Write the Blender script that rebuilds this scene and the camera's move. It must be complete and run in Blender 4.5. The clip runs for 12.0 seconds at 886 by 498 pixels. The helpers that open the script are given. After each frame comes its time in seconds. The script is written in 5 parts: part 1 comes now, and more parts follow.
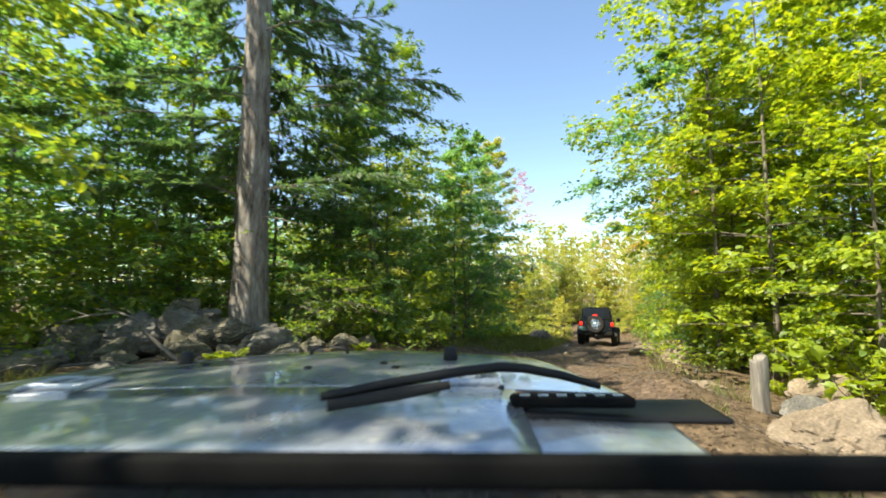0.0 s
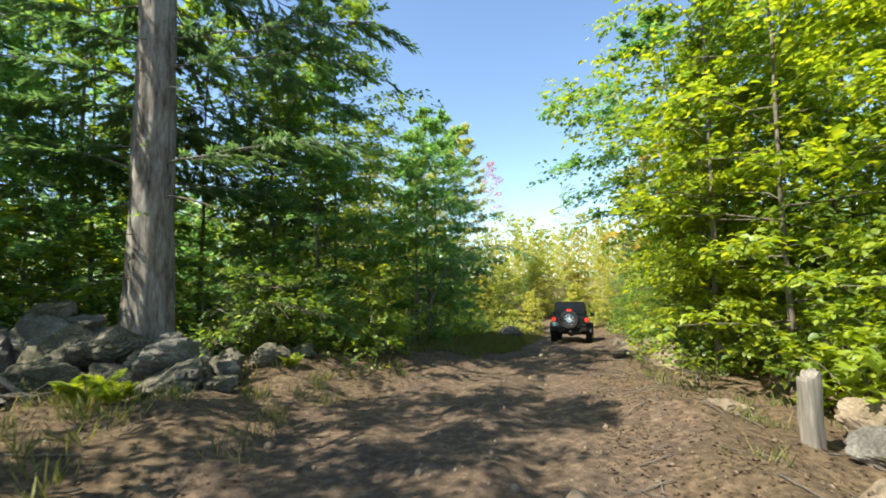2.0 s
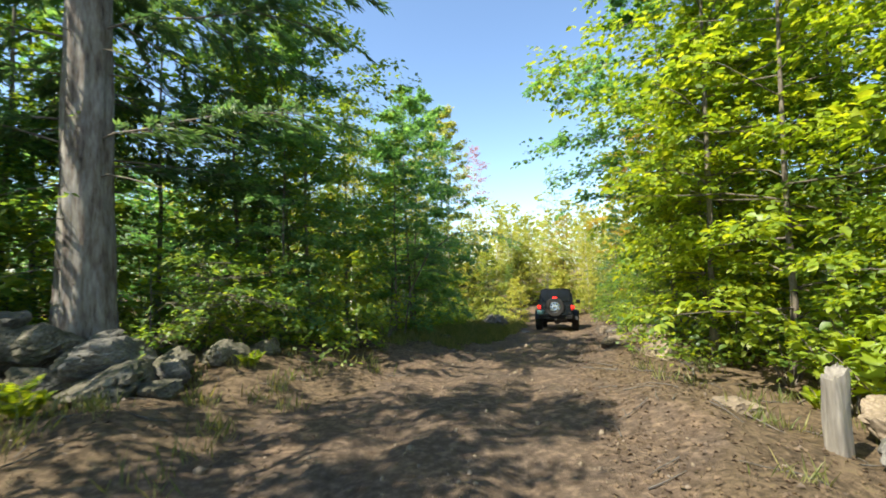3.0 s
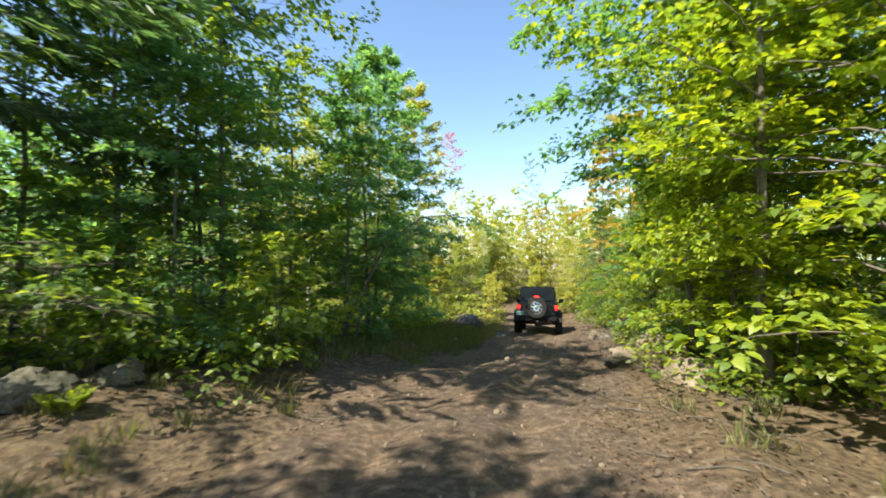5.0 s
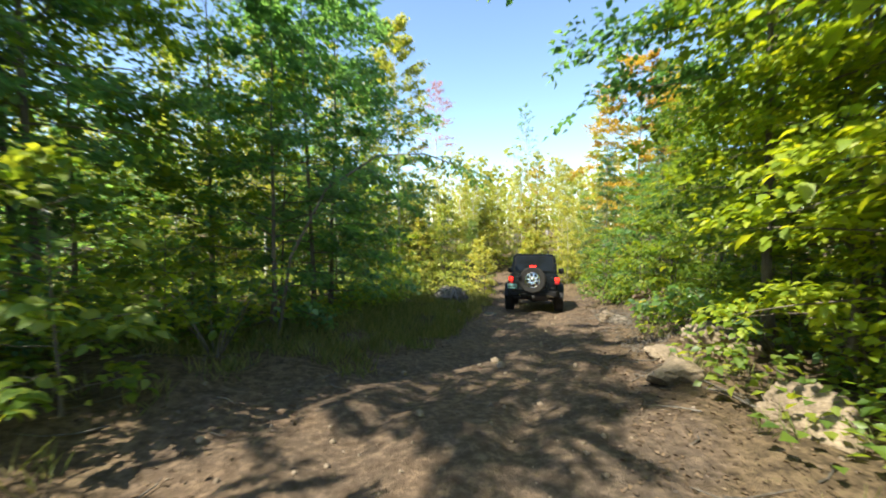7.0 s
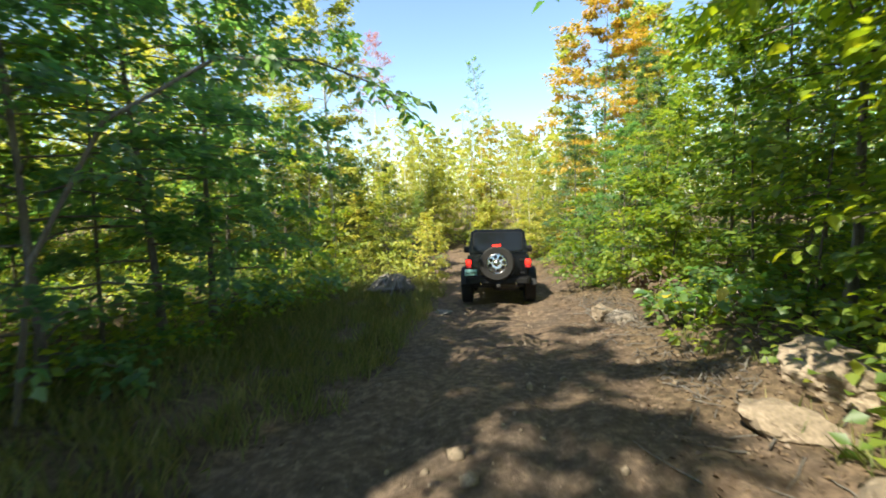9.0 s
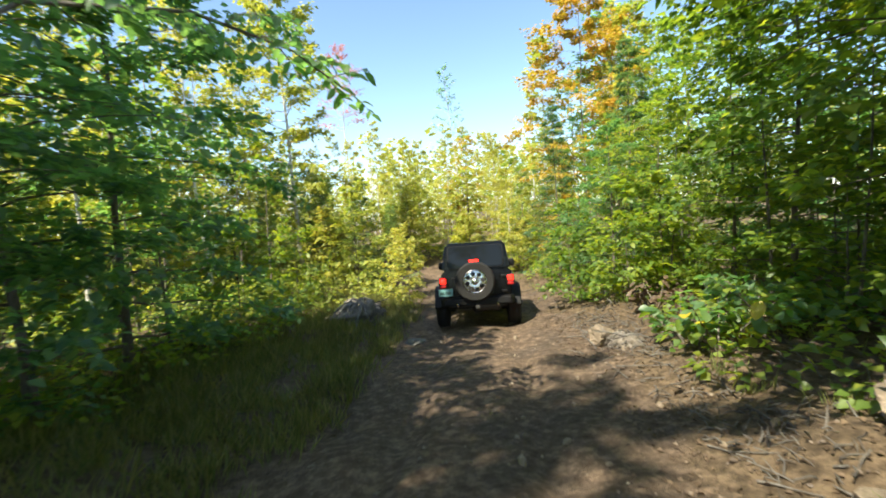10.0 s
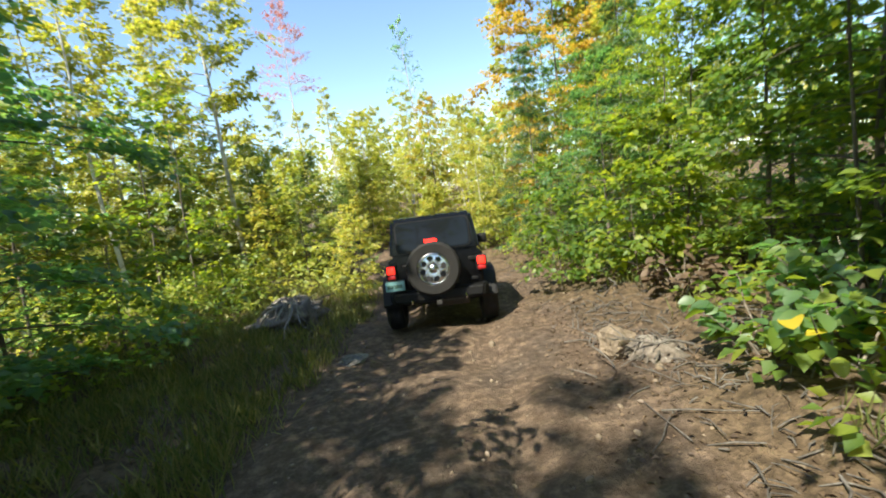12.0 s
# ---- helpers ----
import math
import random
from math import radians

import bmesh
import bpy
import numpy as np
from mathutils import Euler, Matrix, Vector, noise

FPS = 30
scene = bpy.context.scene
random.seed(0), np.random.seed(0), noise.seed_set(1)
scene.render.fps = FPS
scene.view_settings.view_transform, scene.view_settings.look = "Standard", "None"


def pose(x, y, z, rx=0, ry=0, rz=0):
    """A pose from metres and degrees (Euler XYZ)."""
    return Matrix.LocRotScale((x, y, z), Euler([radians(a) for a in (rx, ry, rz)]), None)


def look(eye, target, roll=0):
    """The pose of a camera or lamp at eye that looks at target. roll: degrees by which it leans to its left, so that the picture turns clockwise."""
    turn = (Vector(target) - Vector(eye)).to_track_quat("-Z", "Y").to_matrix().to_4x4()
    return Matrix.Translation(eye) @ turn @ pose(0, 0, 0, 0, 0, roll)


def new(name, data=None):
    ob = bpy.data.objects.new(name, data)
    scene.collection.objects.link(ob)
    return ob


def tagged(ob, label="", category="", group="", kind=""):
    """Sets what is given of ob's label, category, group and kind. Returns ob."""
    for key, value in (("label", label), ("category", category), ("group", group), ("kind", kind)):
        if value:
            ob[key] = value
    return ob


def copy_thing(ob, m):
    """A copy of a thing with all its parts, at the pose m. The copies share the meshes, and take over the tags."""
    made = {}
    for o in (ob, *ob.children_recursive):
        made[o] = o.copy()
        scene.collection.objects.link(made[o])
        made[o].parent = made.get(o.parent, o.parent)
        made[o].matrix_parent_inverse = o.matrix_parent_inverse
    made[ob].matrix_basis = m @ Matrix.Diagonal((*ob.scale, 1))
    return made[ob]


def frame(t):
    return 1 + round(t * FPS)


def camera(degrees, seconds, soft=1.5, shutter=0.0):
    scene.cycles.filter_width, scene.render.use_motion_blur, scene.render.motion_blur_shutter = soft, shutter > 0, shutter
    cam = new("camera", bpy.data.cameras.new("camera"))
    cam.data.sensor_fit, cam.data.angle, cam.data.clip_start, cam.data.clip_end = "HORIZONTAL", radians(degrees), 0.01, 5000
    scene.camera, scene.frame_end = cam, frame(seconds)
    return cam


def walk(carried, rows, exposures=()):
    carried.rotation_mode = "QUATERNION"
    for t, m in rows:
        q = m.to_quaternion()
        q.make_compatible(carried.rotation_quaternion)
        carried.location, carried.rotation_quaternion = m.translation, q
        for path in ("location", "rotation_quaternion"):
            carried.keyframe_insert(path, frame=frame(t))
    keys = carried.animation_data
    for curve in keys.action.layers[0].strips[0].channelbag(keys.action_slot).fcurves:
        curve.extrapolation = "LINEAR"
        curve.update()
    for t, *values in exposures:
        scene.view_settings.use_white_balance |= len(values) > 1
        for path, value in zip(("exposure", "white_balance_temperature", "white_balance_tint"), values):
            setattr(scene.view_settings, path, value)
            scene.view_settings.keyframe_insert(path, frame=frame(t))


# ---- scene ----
cam = camera(91.2, 12.0, soft=1.8, shutter=0.6)
walk(cam, [
    (0.0, pose(0.000, 0.000, 1.600, 95.00, -0.00, 0.00)),
    (0.5, pose(0.090, 0.610, 1.623, 94.30, 0.72, -1.34)),
    (1.0, pose(0.160, 1.092, 1.625, 95.10, 1.14, -1.61)),
    (1.5, pose(0.210, 1.533, 1.634, 94.29, 0.59, -3.26)),
    (2.0, pose(0.310, 1.935, 1.629, 94.19, 0.66, -4.06)),
    (2.5, pose(0.370, 2.336, 1.634, 93.08, 0.19, -4.50)),
    (3.0, pose(0.520, 2.719, 1.617, 92.57, 1.23, -6.02)),
    (5.0, pose(1.080, 5.303, 1.572, 91.73, 0.12, -9.43)),
    (5.5, pose(1.310, 6.029, 1.535, 91.22, 0.49, -10.20)),
    (6.0, pose(1.530, 6.853, 1.517, 86.24, -0.13, -8.84)),
    (6.5, pose(1.790, 7.670, 1.478, 88.22, -0.78, -10.61)),
    (7.0, pose(2.120, 8.457, 1.426, 87.22, -0.29, -10.56)),
    (7.5, pose(2.340, 9.334, 1.393, 83.76, -1.82, -13.70)),
    (9.5, pose(3.502, 12.485, 1.273, 84.10, 2.96, -18.42)),
    (10.0, pose(3.829, 13.054, 1.207, 85.64, 4.13, -19.75)),
    (10.5, pose(4.125, 13.647, 1.158, 85.63, 4.61, -20.00)),
    (11.0, pose(4.453, 14.203, 1.103, 85.45, 5.12, -21.96)),
    (11.5, pose(4.818, 14.755, 1.015, 84.92, 6.15, -22.67)),
    (12.0, pose(5.082, 15.154, 0.984, 82.09, 7.50, -23.22)),
], exposures=[(0.0, 1.25, 7000, 5), (0.8, 1.17, 6750, 5), (3.0, 1.16, 6600, 5), (5.0, 1.2, 6600, 5), (9.5, 1.3, 6750, 4), (12.0, 1.18, 6600, 5)])

# ---- daylight: warm sun from behind and to one side, clear sky ----
SUN_AZ, SUN_EL = radians(243), radians(53)   # compass-like: clockwise from +y
sun_way = Vector((math.sin(SUN_AZ) * math.cos(SUN_EL), math.cos(SUN_AZ) * math.cos(SUN_EL), math.sin(SUN_EL)))
world = bpy.data.worlds.new("sky")
scene.world = world
world.use_nodes = True
wn = world.node_tree
sky = wn.nodes.new("ShaderNodeTexSky")
sky.sky_type, sky.sun_disc = "NISHITA", False
sky.sun_elevation, sky.sun_rotation = SUN_EL, SUN_AZ
sky.air_density, sky.dust_density, sky.ozone_density = 0.85, 0.35, 2.0
wn.links.new(sky.outputs[0], wn.nodes["Background"].inputs[0])
wn.nodes["Background"].inputs[1].default_value = 0.15
lamp = bpy.data.lights.new("sun", "SUN")
lamp.energy, lamp.angle, lamp.color = 5.0, radians(0.55), (1.0, 0.93, 0.8)
sun = new("sun", lamp)
sun.matrix_basis = look(sun_way * 80, (0, 0, 0))


# ---- materials ----
def nodes_of(name):
    mat = bpy.data.materials.new(name)
    mat.use_nodes = True
    nt = mat.node_tree
    nt.nodes.clear()
    return mat, nt, nt.nodes, nt.links


def ramp(nodes, links, fac, stops):
    r = nodes.new("ShaderNodeValToRGB")
    while len(r.color_ramp.elements) < len(stops):
        r.color_ramp.elements.new(0.5)
    for el, (p, c) in zip(r.color_ramp.elements, stops):
        el.position, el.color = p, (*c, 1)
    links.new(fac, r.inputs[0])
    return r.outputs[0]


def noise_tex(nodes, links, scale, detail=6.0, rough=0.6, coord="Object", stretch=(1, 1, 1)):
    tc = nodes.new("ShaderNodeTexCoord")
    mp = nodes.new("ShaderNodeMapping")
    mp.inputs["Scale"].default_value = stretch
    links.new(tc.outputs[coord], mp.inputs[0])
    n = nodes.new("ShaderNodeTexNoise")
    n.inputs["Scale"].default_value, n.inputs["Detail"].default_value, n.inputs["Roughness"].default_value = scale, detail, rough
    links.new(mp.outputs[0], n.inputs[0])
    return n.outputs[0]


def solid(name, stops, scale=6.0, rough=0.6, metal=0.0, bump=0.0, fine=60.0, stretch=(1, 1, 1), coat=0.0, spec=0.5):
    """A principled surface: a coarse colour noise, a fine grain on top of it, and relief."""
    mat, nt, nodes, links = nodes_of(name)
    out = nodes.new("ShaderNodeOutputMaterial")
    p = nodes.new("ShaderNodeBsdfPrincipled")
    big = noise_tex(nodes, links, scale, stretch=stretch)
    small = noise_tex(nodes, links, fine, 4.0, stretch=stretch)
    mix = nodes.new("ShaderNodeMath")
    mix.operation = "MULTIPLY_ADD"
    links.new(small, mix.inputs[0])
    mix.inputs[1].default_value = 0.45
    half = nodes.new("ShaderNodeMath")
    half.operation = "MULTIPLY"
    links.new(big, half.inputs[0])
    half.inputs[1].default_value = 0.6
    links.new(half.outputs[0], mix.inputs[2])
    links.new(ramp(nodes, links, mix.outputs[0], stops), p.inputs["Base Color"])
    p.inputs["Roughness"].default_value, p.inputs["Metallic"].default_value = rough, metal
    p.inputs["Coat Weight"].default_value = coat
    p.inputs["Specular IOR Level"].default_value = spec
    if bump:
        b = nodes.new("ShaderNodeBump")
        b.inputs["Strength"].default_value, b.inputs["Distance"].default_value = bump, 0.02
        links.new(mix.outputs[0], b.inputs["Height"])
        links.new(b.outputs[0], p.inputs["Normal"])
    links.new(p.outputs[0], out.inputs[0])
    return mat


def leaf_mat(name, dark, mid, light, glow, through_share=0.45, gloss=0.04):
    """Foliage: colour differs leaf by leaf and plant by plant; light passes through the blade."""
    mat, nt, nodes, links = nodes_of(name)
    out = nodes.new("ShaderNodeOutputMaterial")
    geo = nodes.new("ShaderNodeNewGeometry")
    info = nodes.new("ShaderNodeObjectInfo")
    add = nodes.new("ShaderNodeMath")
    add.operation = "MULTIPLY_ADD"
    links.new(info.outputs["Random"], add.inputs[0])
    add.inputs[1].default_value = 0.3
    part_of = nodes.new("ShaderNodeMath")
    part_of.operation = "MULTIPLY"
    links.new(geo.outputs["Random Per Island"], part_of.inputs[0])
    part_of.inputs[1].default_value = 0.7
    links.new(part_of.outputs[0], add.inputs[2])
    col = ramp(nodes, links, add.outputs[0], [(0.1, dark), (0.5, mid), (0.92, light)])
    d = nodes.new("ShaderNodeBsdfDiffuse")
    links.new(col, d.inputs[0])
    tint = nodes.new("ShaderNodeMix")
    tint.data_type, tint.blend_type = "RGBA", "MULTIPLY"
    tint.inputs[0].default_value = 1.0
    links.new(col, tint.inputs[6])
    tint.inputs[7].default_value = (*glow, 1)
    t = nodes.new("ShaderNodeBsdfTranslucent")
    links.new(tint.outputs[2], t.inputs[0])
    m1 = nodes.new("ShaderNodeMixShader")
    m1.inputs[0].default_value = through_share
    links.new(d.outputs[0], m1.inputs[1])
    links.new(t.outputs[0], m1.inputs[2])
    g = nodes.new("ShaderNodeBsdfGlossy")
    g.inputs["Roughness"].default_value = 0.5
    m2 = nodes.new("ShaderNodeMixShader")
    m2.inputs[0].default_value = gloss
    links.new(m1.outputs[0], m2.inputs[1])
    links.new(g.outputs[0], m2.inputs[2])
    links.new(m2.outputs[0], out.inputs[0])
    return mat


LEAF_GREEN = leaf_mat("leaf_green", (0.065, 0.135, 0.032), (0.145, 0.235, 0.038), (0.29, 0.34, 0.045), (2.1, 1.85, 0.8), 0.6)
# shade of the left-hand woods put into a darker, bluer green
LEAF_SHADE = leaf_mat("leaf_shade_green", (0.056, 0.13, 0.054), (0.108, 0.208, 0.072), (0.19, 0.285, 0.09), (2.2, 2.25, 1.3), 0.62, 0.06)
# sun on the right-hand foliage put into a brighter, yellower green
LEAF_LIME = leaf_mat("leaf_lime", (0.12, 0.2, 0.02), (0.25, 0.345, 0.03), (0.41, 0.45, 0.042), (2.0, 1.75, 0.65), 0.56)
LEAF_GOLD = leaf_mat("leaf_gold", (0.5, 0.4, 0.03), (0.6, 0.48, 0.04), (0.65, 0.5, 0.05), (1.3, 1.2, 0.6), 0.5)
LEAF_YELLOW = leaf_mat("leaf_yellow_green", (0.21, 0.275, 0.058), (0.35, 0.385, 0.088), (0.52, 0.46, 0.135), (1.75, 1.62, 0.82), 0.52)
LEAF_ORANGE = leaf_mat("leaf_orange", (0.28, 0.27, 0.035), (0.44, 0.355, 0.05), (0.57, 0.36, 0.085), (1.5, 1.35, 0.8), 0.5)
LEAF_RED = leaf_mat("leaf_red", (0.34, 0.13, 0.09), (0.5, 0.17, 0.13), (0.55, 0.3, 0.2), (1.4, 1.2, 1.0), 0.5)
NEEDLE = leaf_mat("needle_green", (0.05, 0.108, 0.05), (0.085, 0.158, 0.066), (0.145, 0.205, 0.075), (2.0, 2.1, 1.25), 0.5)
SOFT_NEEDLE = leaf_mat("soft_needle", (0.13, 0.21, 0.07), (0.21, 0.3, 0.095), (0.31, 0.37, 0.12), (1.7, 1.6, 0.8), 0.45)
GRASS = leaf_mat("grass_blade", (0.08, 0.12, 0.03), (0.17, 0.2, 0.055), (0.32, 0.29, 0.12), (1.8, 1.6, 0.8), 0.35)
LITTER = leaf_mat("dead_leaf", (0.055, 0.036, 0.023), (0.1, 0.068, 0.043), (0.19, 0.13, 0.08), (1.2, 1.0, 0.8), 0.15)
BARK_PINE = solid("pine_bark", [(0.36, (0.035, 0.027, 0.022)), (0.46, (0.14, 0.108, 0.088)), (0.56, (0.22, 0.197, 0.172)), (0.7, (0.34, 0.31, 0.28))], 7, 0.9, bump=1.0, fine=22, stretch=(1, 1, 0.2))
BARK = solid("grey_bark", [(0.3, (0.06, 0.05, 0.04)), (0.5, (0.14, 0.115, 0.09)), (0.7, (0.25, 0.21, 0.17))], 6, 0.9, bump=0.6, fine=40, stretch=(1, 1, 0.3))
BARK_BIRCH = solid("birch_bark", [(0.32, (0.16, 0.13, 0.1)), (0.45, (0.5, 0.46, 0.4)), (0.7, (0.68, 0.64, 0.57))], 4, 0.7, bump=0.3, fine=14, stretch=(1, 1, 2.5))
ROCK = solid("granite", [(0.32, (0.03, 0.028, 0.024)), (0.48, (0.085, 0.079, 0.068)), (0.58, (0.14, 0.13, 0.11)), (0.7, (0.25, 0.23, 0.2))], 2.2, 0.85, bump=0.7, fine=35)
ROCK_MOSS = solid("mossy_granite", [(0.32, (0.018, 0.024, 0.009)), (0.44, (0.05, 0.05, 0.027)), (0.54, (0.098, 0.086, 0.06)), (0.68, (0.22, 0.195, 0.15))], 2.6, 0.9, bump=0.8, fine=30)
ROCK_WARM = solid("buff_stone", [(0.3, (0.07, 0.05, 0.034)), (0.42, (0.13, 0.1, 0.066)), (0.55, (0.21, 0.16, 0.11)), (0.7, (0.33, 0.26, 0.19))], 2.2, 0.85, bump=0.6, fine=35)
WOOD_GREY = solid("weathered_wood", [(0.3, (0.09, 0.078, 0.065)), (0.5, (0.2, 0.178, 0.15)), (0.7, (0.34, 0.305, 0.255))], 4, 0.85, bump=0.7, fine=30, stretch=(1, 1, 0.12))
STICK = solid("dead_wood", [(0.3, (0.04, 0.034, 0.028)), (0.5, (0.09, 0.078, 0.065)), (0.7, (0.18, 0.162, 0.14))], 5, 0.9, bump=0.4, fine=40)
BLACK_PAINT = solid("dusty_black_paint", [(0.3, (0.002, 0.002, 0.003)), (0.6, (0.003, 0.003, 0.004)), (0.8, (0.008, 0.0075, 0.007))], 3, 0.14, fine=70, spec=0.3)
MATT_BLACK = solid("matt_black_rubber", [(0.3, (0.003, 0.003, 0.003)), (0.7, (0.006, 0.006, 0.006))], 6, 0.9, fine=120, spec=0.1)
BLACK_PLASTIC = solid("black_plastic", [(0.3, (0.004, 0.004, 0.005)), (0.7, (0.01, 0.0095, 0.009))], 6, 0.55, bump=0.1, fine=120, spec=0.3)
DASH = solid("dashboard_plastic", [(0.3, (0.06, 0.072, 0.1)), (0.7, (0.09, 0.105, 0.135))], 5, 0.65, bump=0.15, fine=160)
RUBBER = solid("tyre_rubber", [(0.3, (0.006, 0.006, 0.006)), (0.7, (0.018, 0.016, 0.014))], 5, 0.85, bump=0.2, fine=60)
CHROME = solid("bright_alloy", [(0.3, (0.5, 0.5, 0.51)), (0.7, (0.72, 0.72, 0.73))], 4, 0.22, metal=1.0, fine=60)
DARK_METAL = solid("dark_metal", [(0.3, (0.03, 0.03, 0.03)), (0.7, (0.09, 0.085, 0.08))], 6, 0.55, metal=0.6, fine=50)
PLATE = solid("plate_green_white", [(0.3, (0.12, 0.27, 0.27)), (0.7, (0.22, 0.4, 0.4))], 3, 0.5, fine=20)
PLATE_INK = solid("plate_ink", [(0.3, (0.04, 0.09, 0.07)), (0.7, (0.06, 0.12, 0.1))], 3, 0.5)


def silver_paint():
    """Metallic silver under a film of dust, with small pale spots drawn out across the car."""
    mat, nt, nodes, links = nodes_of("dusty_silver_paint")
    out = nodes.new("ShaderNodeOutputMaterial")
    p = nodes.new("ShaderNodeBsdfPrincipled")
    dust = noise_tex(nodes, links, 3.0, 8.0, 0.7)
    grain = noise_tex(nodes, links, 60.0, 6.0, 0.65, stretch=(0.5, 1.5, 1))
    col = ramp(nodes, links, grain, [(0.42, (0.33, 0.355, 0.395)), (0.58, (0.41, 0.435, 0.465)), (0.7, (0.54, 0.54, 0.52))])
    tc = nodes.new("ShaderNodeTexCoord")
    mp = nodes.new("ShaderNodeMapping")
    mp.inputs["Scale"].default_value = (9, 26, 9)
    links.new(tc.outputs["Object"], mp.inputs[0])
    cells = nodes.new("ShaderNodeTexVoronoi")
    cells.inputs["Scale"].default_value, cells.inputs["Randomness"].default_value = 1.0, 1.0
    links.new(mp.outputs[0], cells.inputs[0])
    size = nodes.new("ShaderNodeMath")
    size.operation = "MULTIPLY_ADD"
    links.new(dust, size.inputs[0])
    size.inputs[1].default_value, size.inputs[2].default_value = -0.55, 0.3
    near = nodes.new("ShaderNodeMath")
    near.operation = "ADD"
    links.new(cells.outputs["Distance"], near.inputs[0])
    links.new(size.outputs[0], near.inputs[1])
    spot = ramp(nodes, links, near.outputs[0], [(0.13, (1, 1, 1)), (0.22, (0, 0, 0))])
    mx = nodes.new("ShaderNodeMix")
    mx.data_type = "RGBA"
    links.new(spot, mx.inputs[0])
    links.new(col, mx.inputs[6])
    mx.inputs[7].default_value = (0.66, 0.64, 0.58, 1)
    links.new(mx.outputs[2], p.inputs["Base Color"])
    p.inputs["Metallic"].default_value = 0.55
    links.new(ramp(nodes, links, dust, [(0.3, (0.2, 0.2, 0.2)), (0.7, (0.42, 0.42, 0.42))]), p.inputs["Roughness"])
    p.inputs["Coat Weight"].default_value, p.inputs["Coat Roughness"].default_value = 1.0, 0.05
    links.new(p.outputs[0], out.inputs[0])
    return mat


def glass_mat(name, tint, rough=0.03):
    mat, nt, nodes, links = nodes_of(name)
    out = nodes.new("ShaderNodeOutputMaterial")
    p = nodes.new("ShaderNodeBsdfPrincipled")
    p.inputs["Base Color"].default_value = (*tint, 1)
    p.inputs["Roughness"].default_value = rough
    p.inputs["Specular IOR Level"].default_value = 0.18
    links.new(p.outputs[0], out.inputs[0])
    return mat


def lit_lens(name, colour, strength):
    mat, nt, nodes, links = nodes_of(name)
    out = nodes.new("ShaderNodeOutputMaterial")
    p = nodes.new("ShaderNodeBsdfPrincipled")
    p.inputs["Base Color"].default_value = (*colour, 1)
    p.inputs["Roughness"].default_value = 0.2
    p.inputs["Emission Color"].default_value = (*colour, 1)
    p.inputs["Emission Strength"].default_value = strength
    links.new(p.outputs[0], out.inputs[0])
    return mat


SILVER = silver_paint()
DARK_GLASS = glass_mat("tinted_glass", (0.01, 0.012, 0.014))
BRAKE_RED = lit_lens("lit_brake_lens", (1.0, 0.02, 0.012), 1.5)
LENS_RED = lit_lens("red_lens", (0.35, 0.02, 0.02), 0.15)


def ground_mat():
    """Dirt track worn through leaf litter and thin grass; the sheet's own mask says where wheels run."""
    mat, nt, nodes, links = nodes_of("forest_ground")
    out = nodes.new("ShaderNodeOutputMaterial")
    p = nodes.new("ShaderNodeBsdfPrincipled")
    at = nodes.new("ShaderNodeAttribute")
    at.attribute_name = "track"
    n1 = noise_tex(nodes, links, 0.9, 8.0, 0.65)
    n2 = noise_tex(nodes, links, 9.0, 8.0, 0.7)
    n3 = noise_tex(nodes, links, 70.0, 3.0, 0.6)
    dirt = ramp(nodes, links, n2, [(0.3, (0.06, 0.041, 0.028)), (0.5, (0.12, 0.092, 0.069)), (0.68, (0.25, 0.188, 0.135)), (0.8, (0.36, 0.285, 0.21))])
    leafy = ramp(nodes, links, n2, [(0.3, (0.04, 0.028, 0.018)), (0.45, (0.092, 0.065, 0.04)), (0.6, (0.185, 0.13, 0.08)), (0.75, (0.09, 0.09, 0.035))])
    warm = nodes.new("ShaderNodeMix")
    warm.data_type, warm.blend_type = "RGBA", "MULTIPLY"
    warm.inputs[0].default_value = 0.8
    links.new(dirt, warm.inputs[6])
    links.new(ramp(nodes, links, n1, [(0.35, (0.7, 0.68, 0.68)), (0.65, (1.25, 1.1, 0.95))]), warm.inputs[7])
    edge = nodes.new("ShaderNodeMath")
    edge.operation = "MULTIPLY_ADD"
    links.new(n2, edge.inputs[0])
    edge.inputs[1].default_value = 0.9
    links.new(at.outputs["Fac"], edge.inputs[2])
    fac = ramp(nodes, links, edge.outputs[0], [(0.75, (0, 0, 0)), (1.05, (1, 1, 1))])
    mx = nodes.new("ShaderNodeMix")
    mx.data_type = "RGBA"
    links.new(fac, mx.inputs[0])
    links.new(leafy, mx.inputs[6])
    links.new(warm.outputs[2], mx.inputs[7])
    links.new(mx.outputs[2], p.inputs["Base Color"])
    p.inputs["Roughness"].default_value = 0.95
    p.inputs["Specular IOR Level"].default_value = 0.2
    hgt = nodes.new("ShaderNodeMath")
    hgt.operation = "MULTIPLY_ADD"
    links.new(n3, hgt.inputs[0])
    hgt.inputs[1].default_value = 0.4
    links.new(n2, hgt.inputs[2])
    b = nodes.new("ShaderNodeBump")
    b.inputs["Strength"].default_value, b.inputs["Distance"].default_value = 0.9, 0.05
    links.new(hgt.outputs[0], b.inputs["Height"])
    links.new(b.outputs[0], p.inputs["Normal"])
    links.new(p.outputs[0], out.inputs[0])
    return mat


# ---- building helpers ----
rng = np.random.default_rng(7)


def mesh_from(name, verts, faces, mat, smooth=False):
    me = bpy.data.meshes.new(name)
    me.from_pydata(verts, [], faces)
    if smooth:
        me.polygons.foreach_set("use_smooth", [True] * len(me.polygons))
    me.materials.append(mat)
    me.update()
    return me


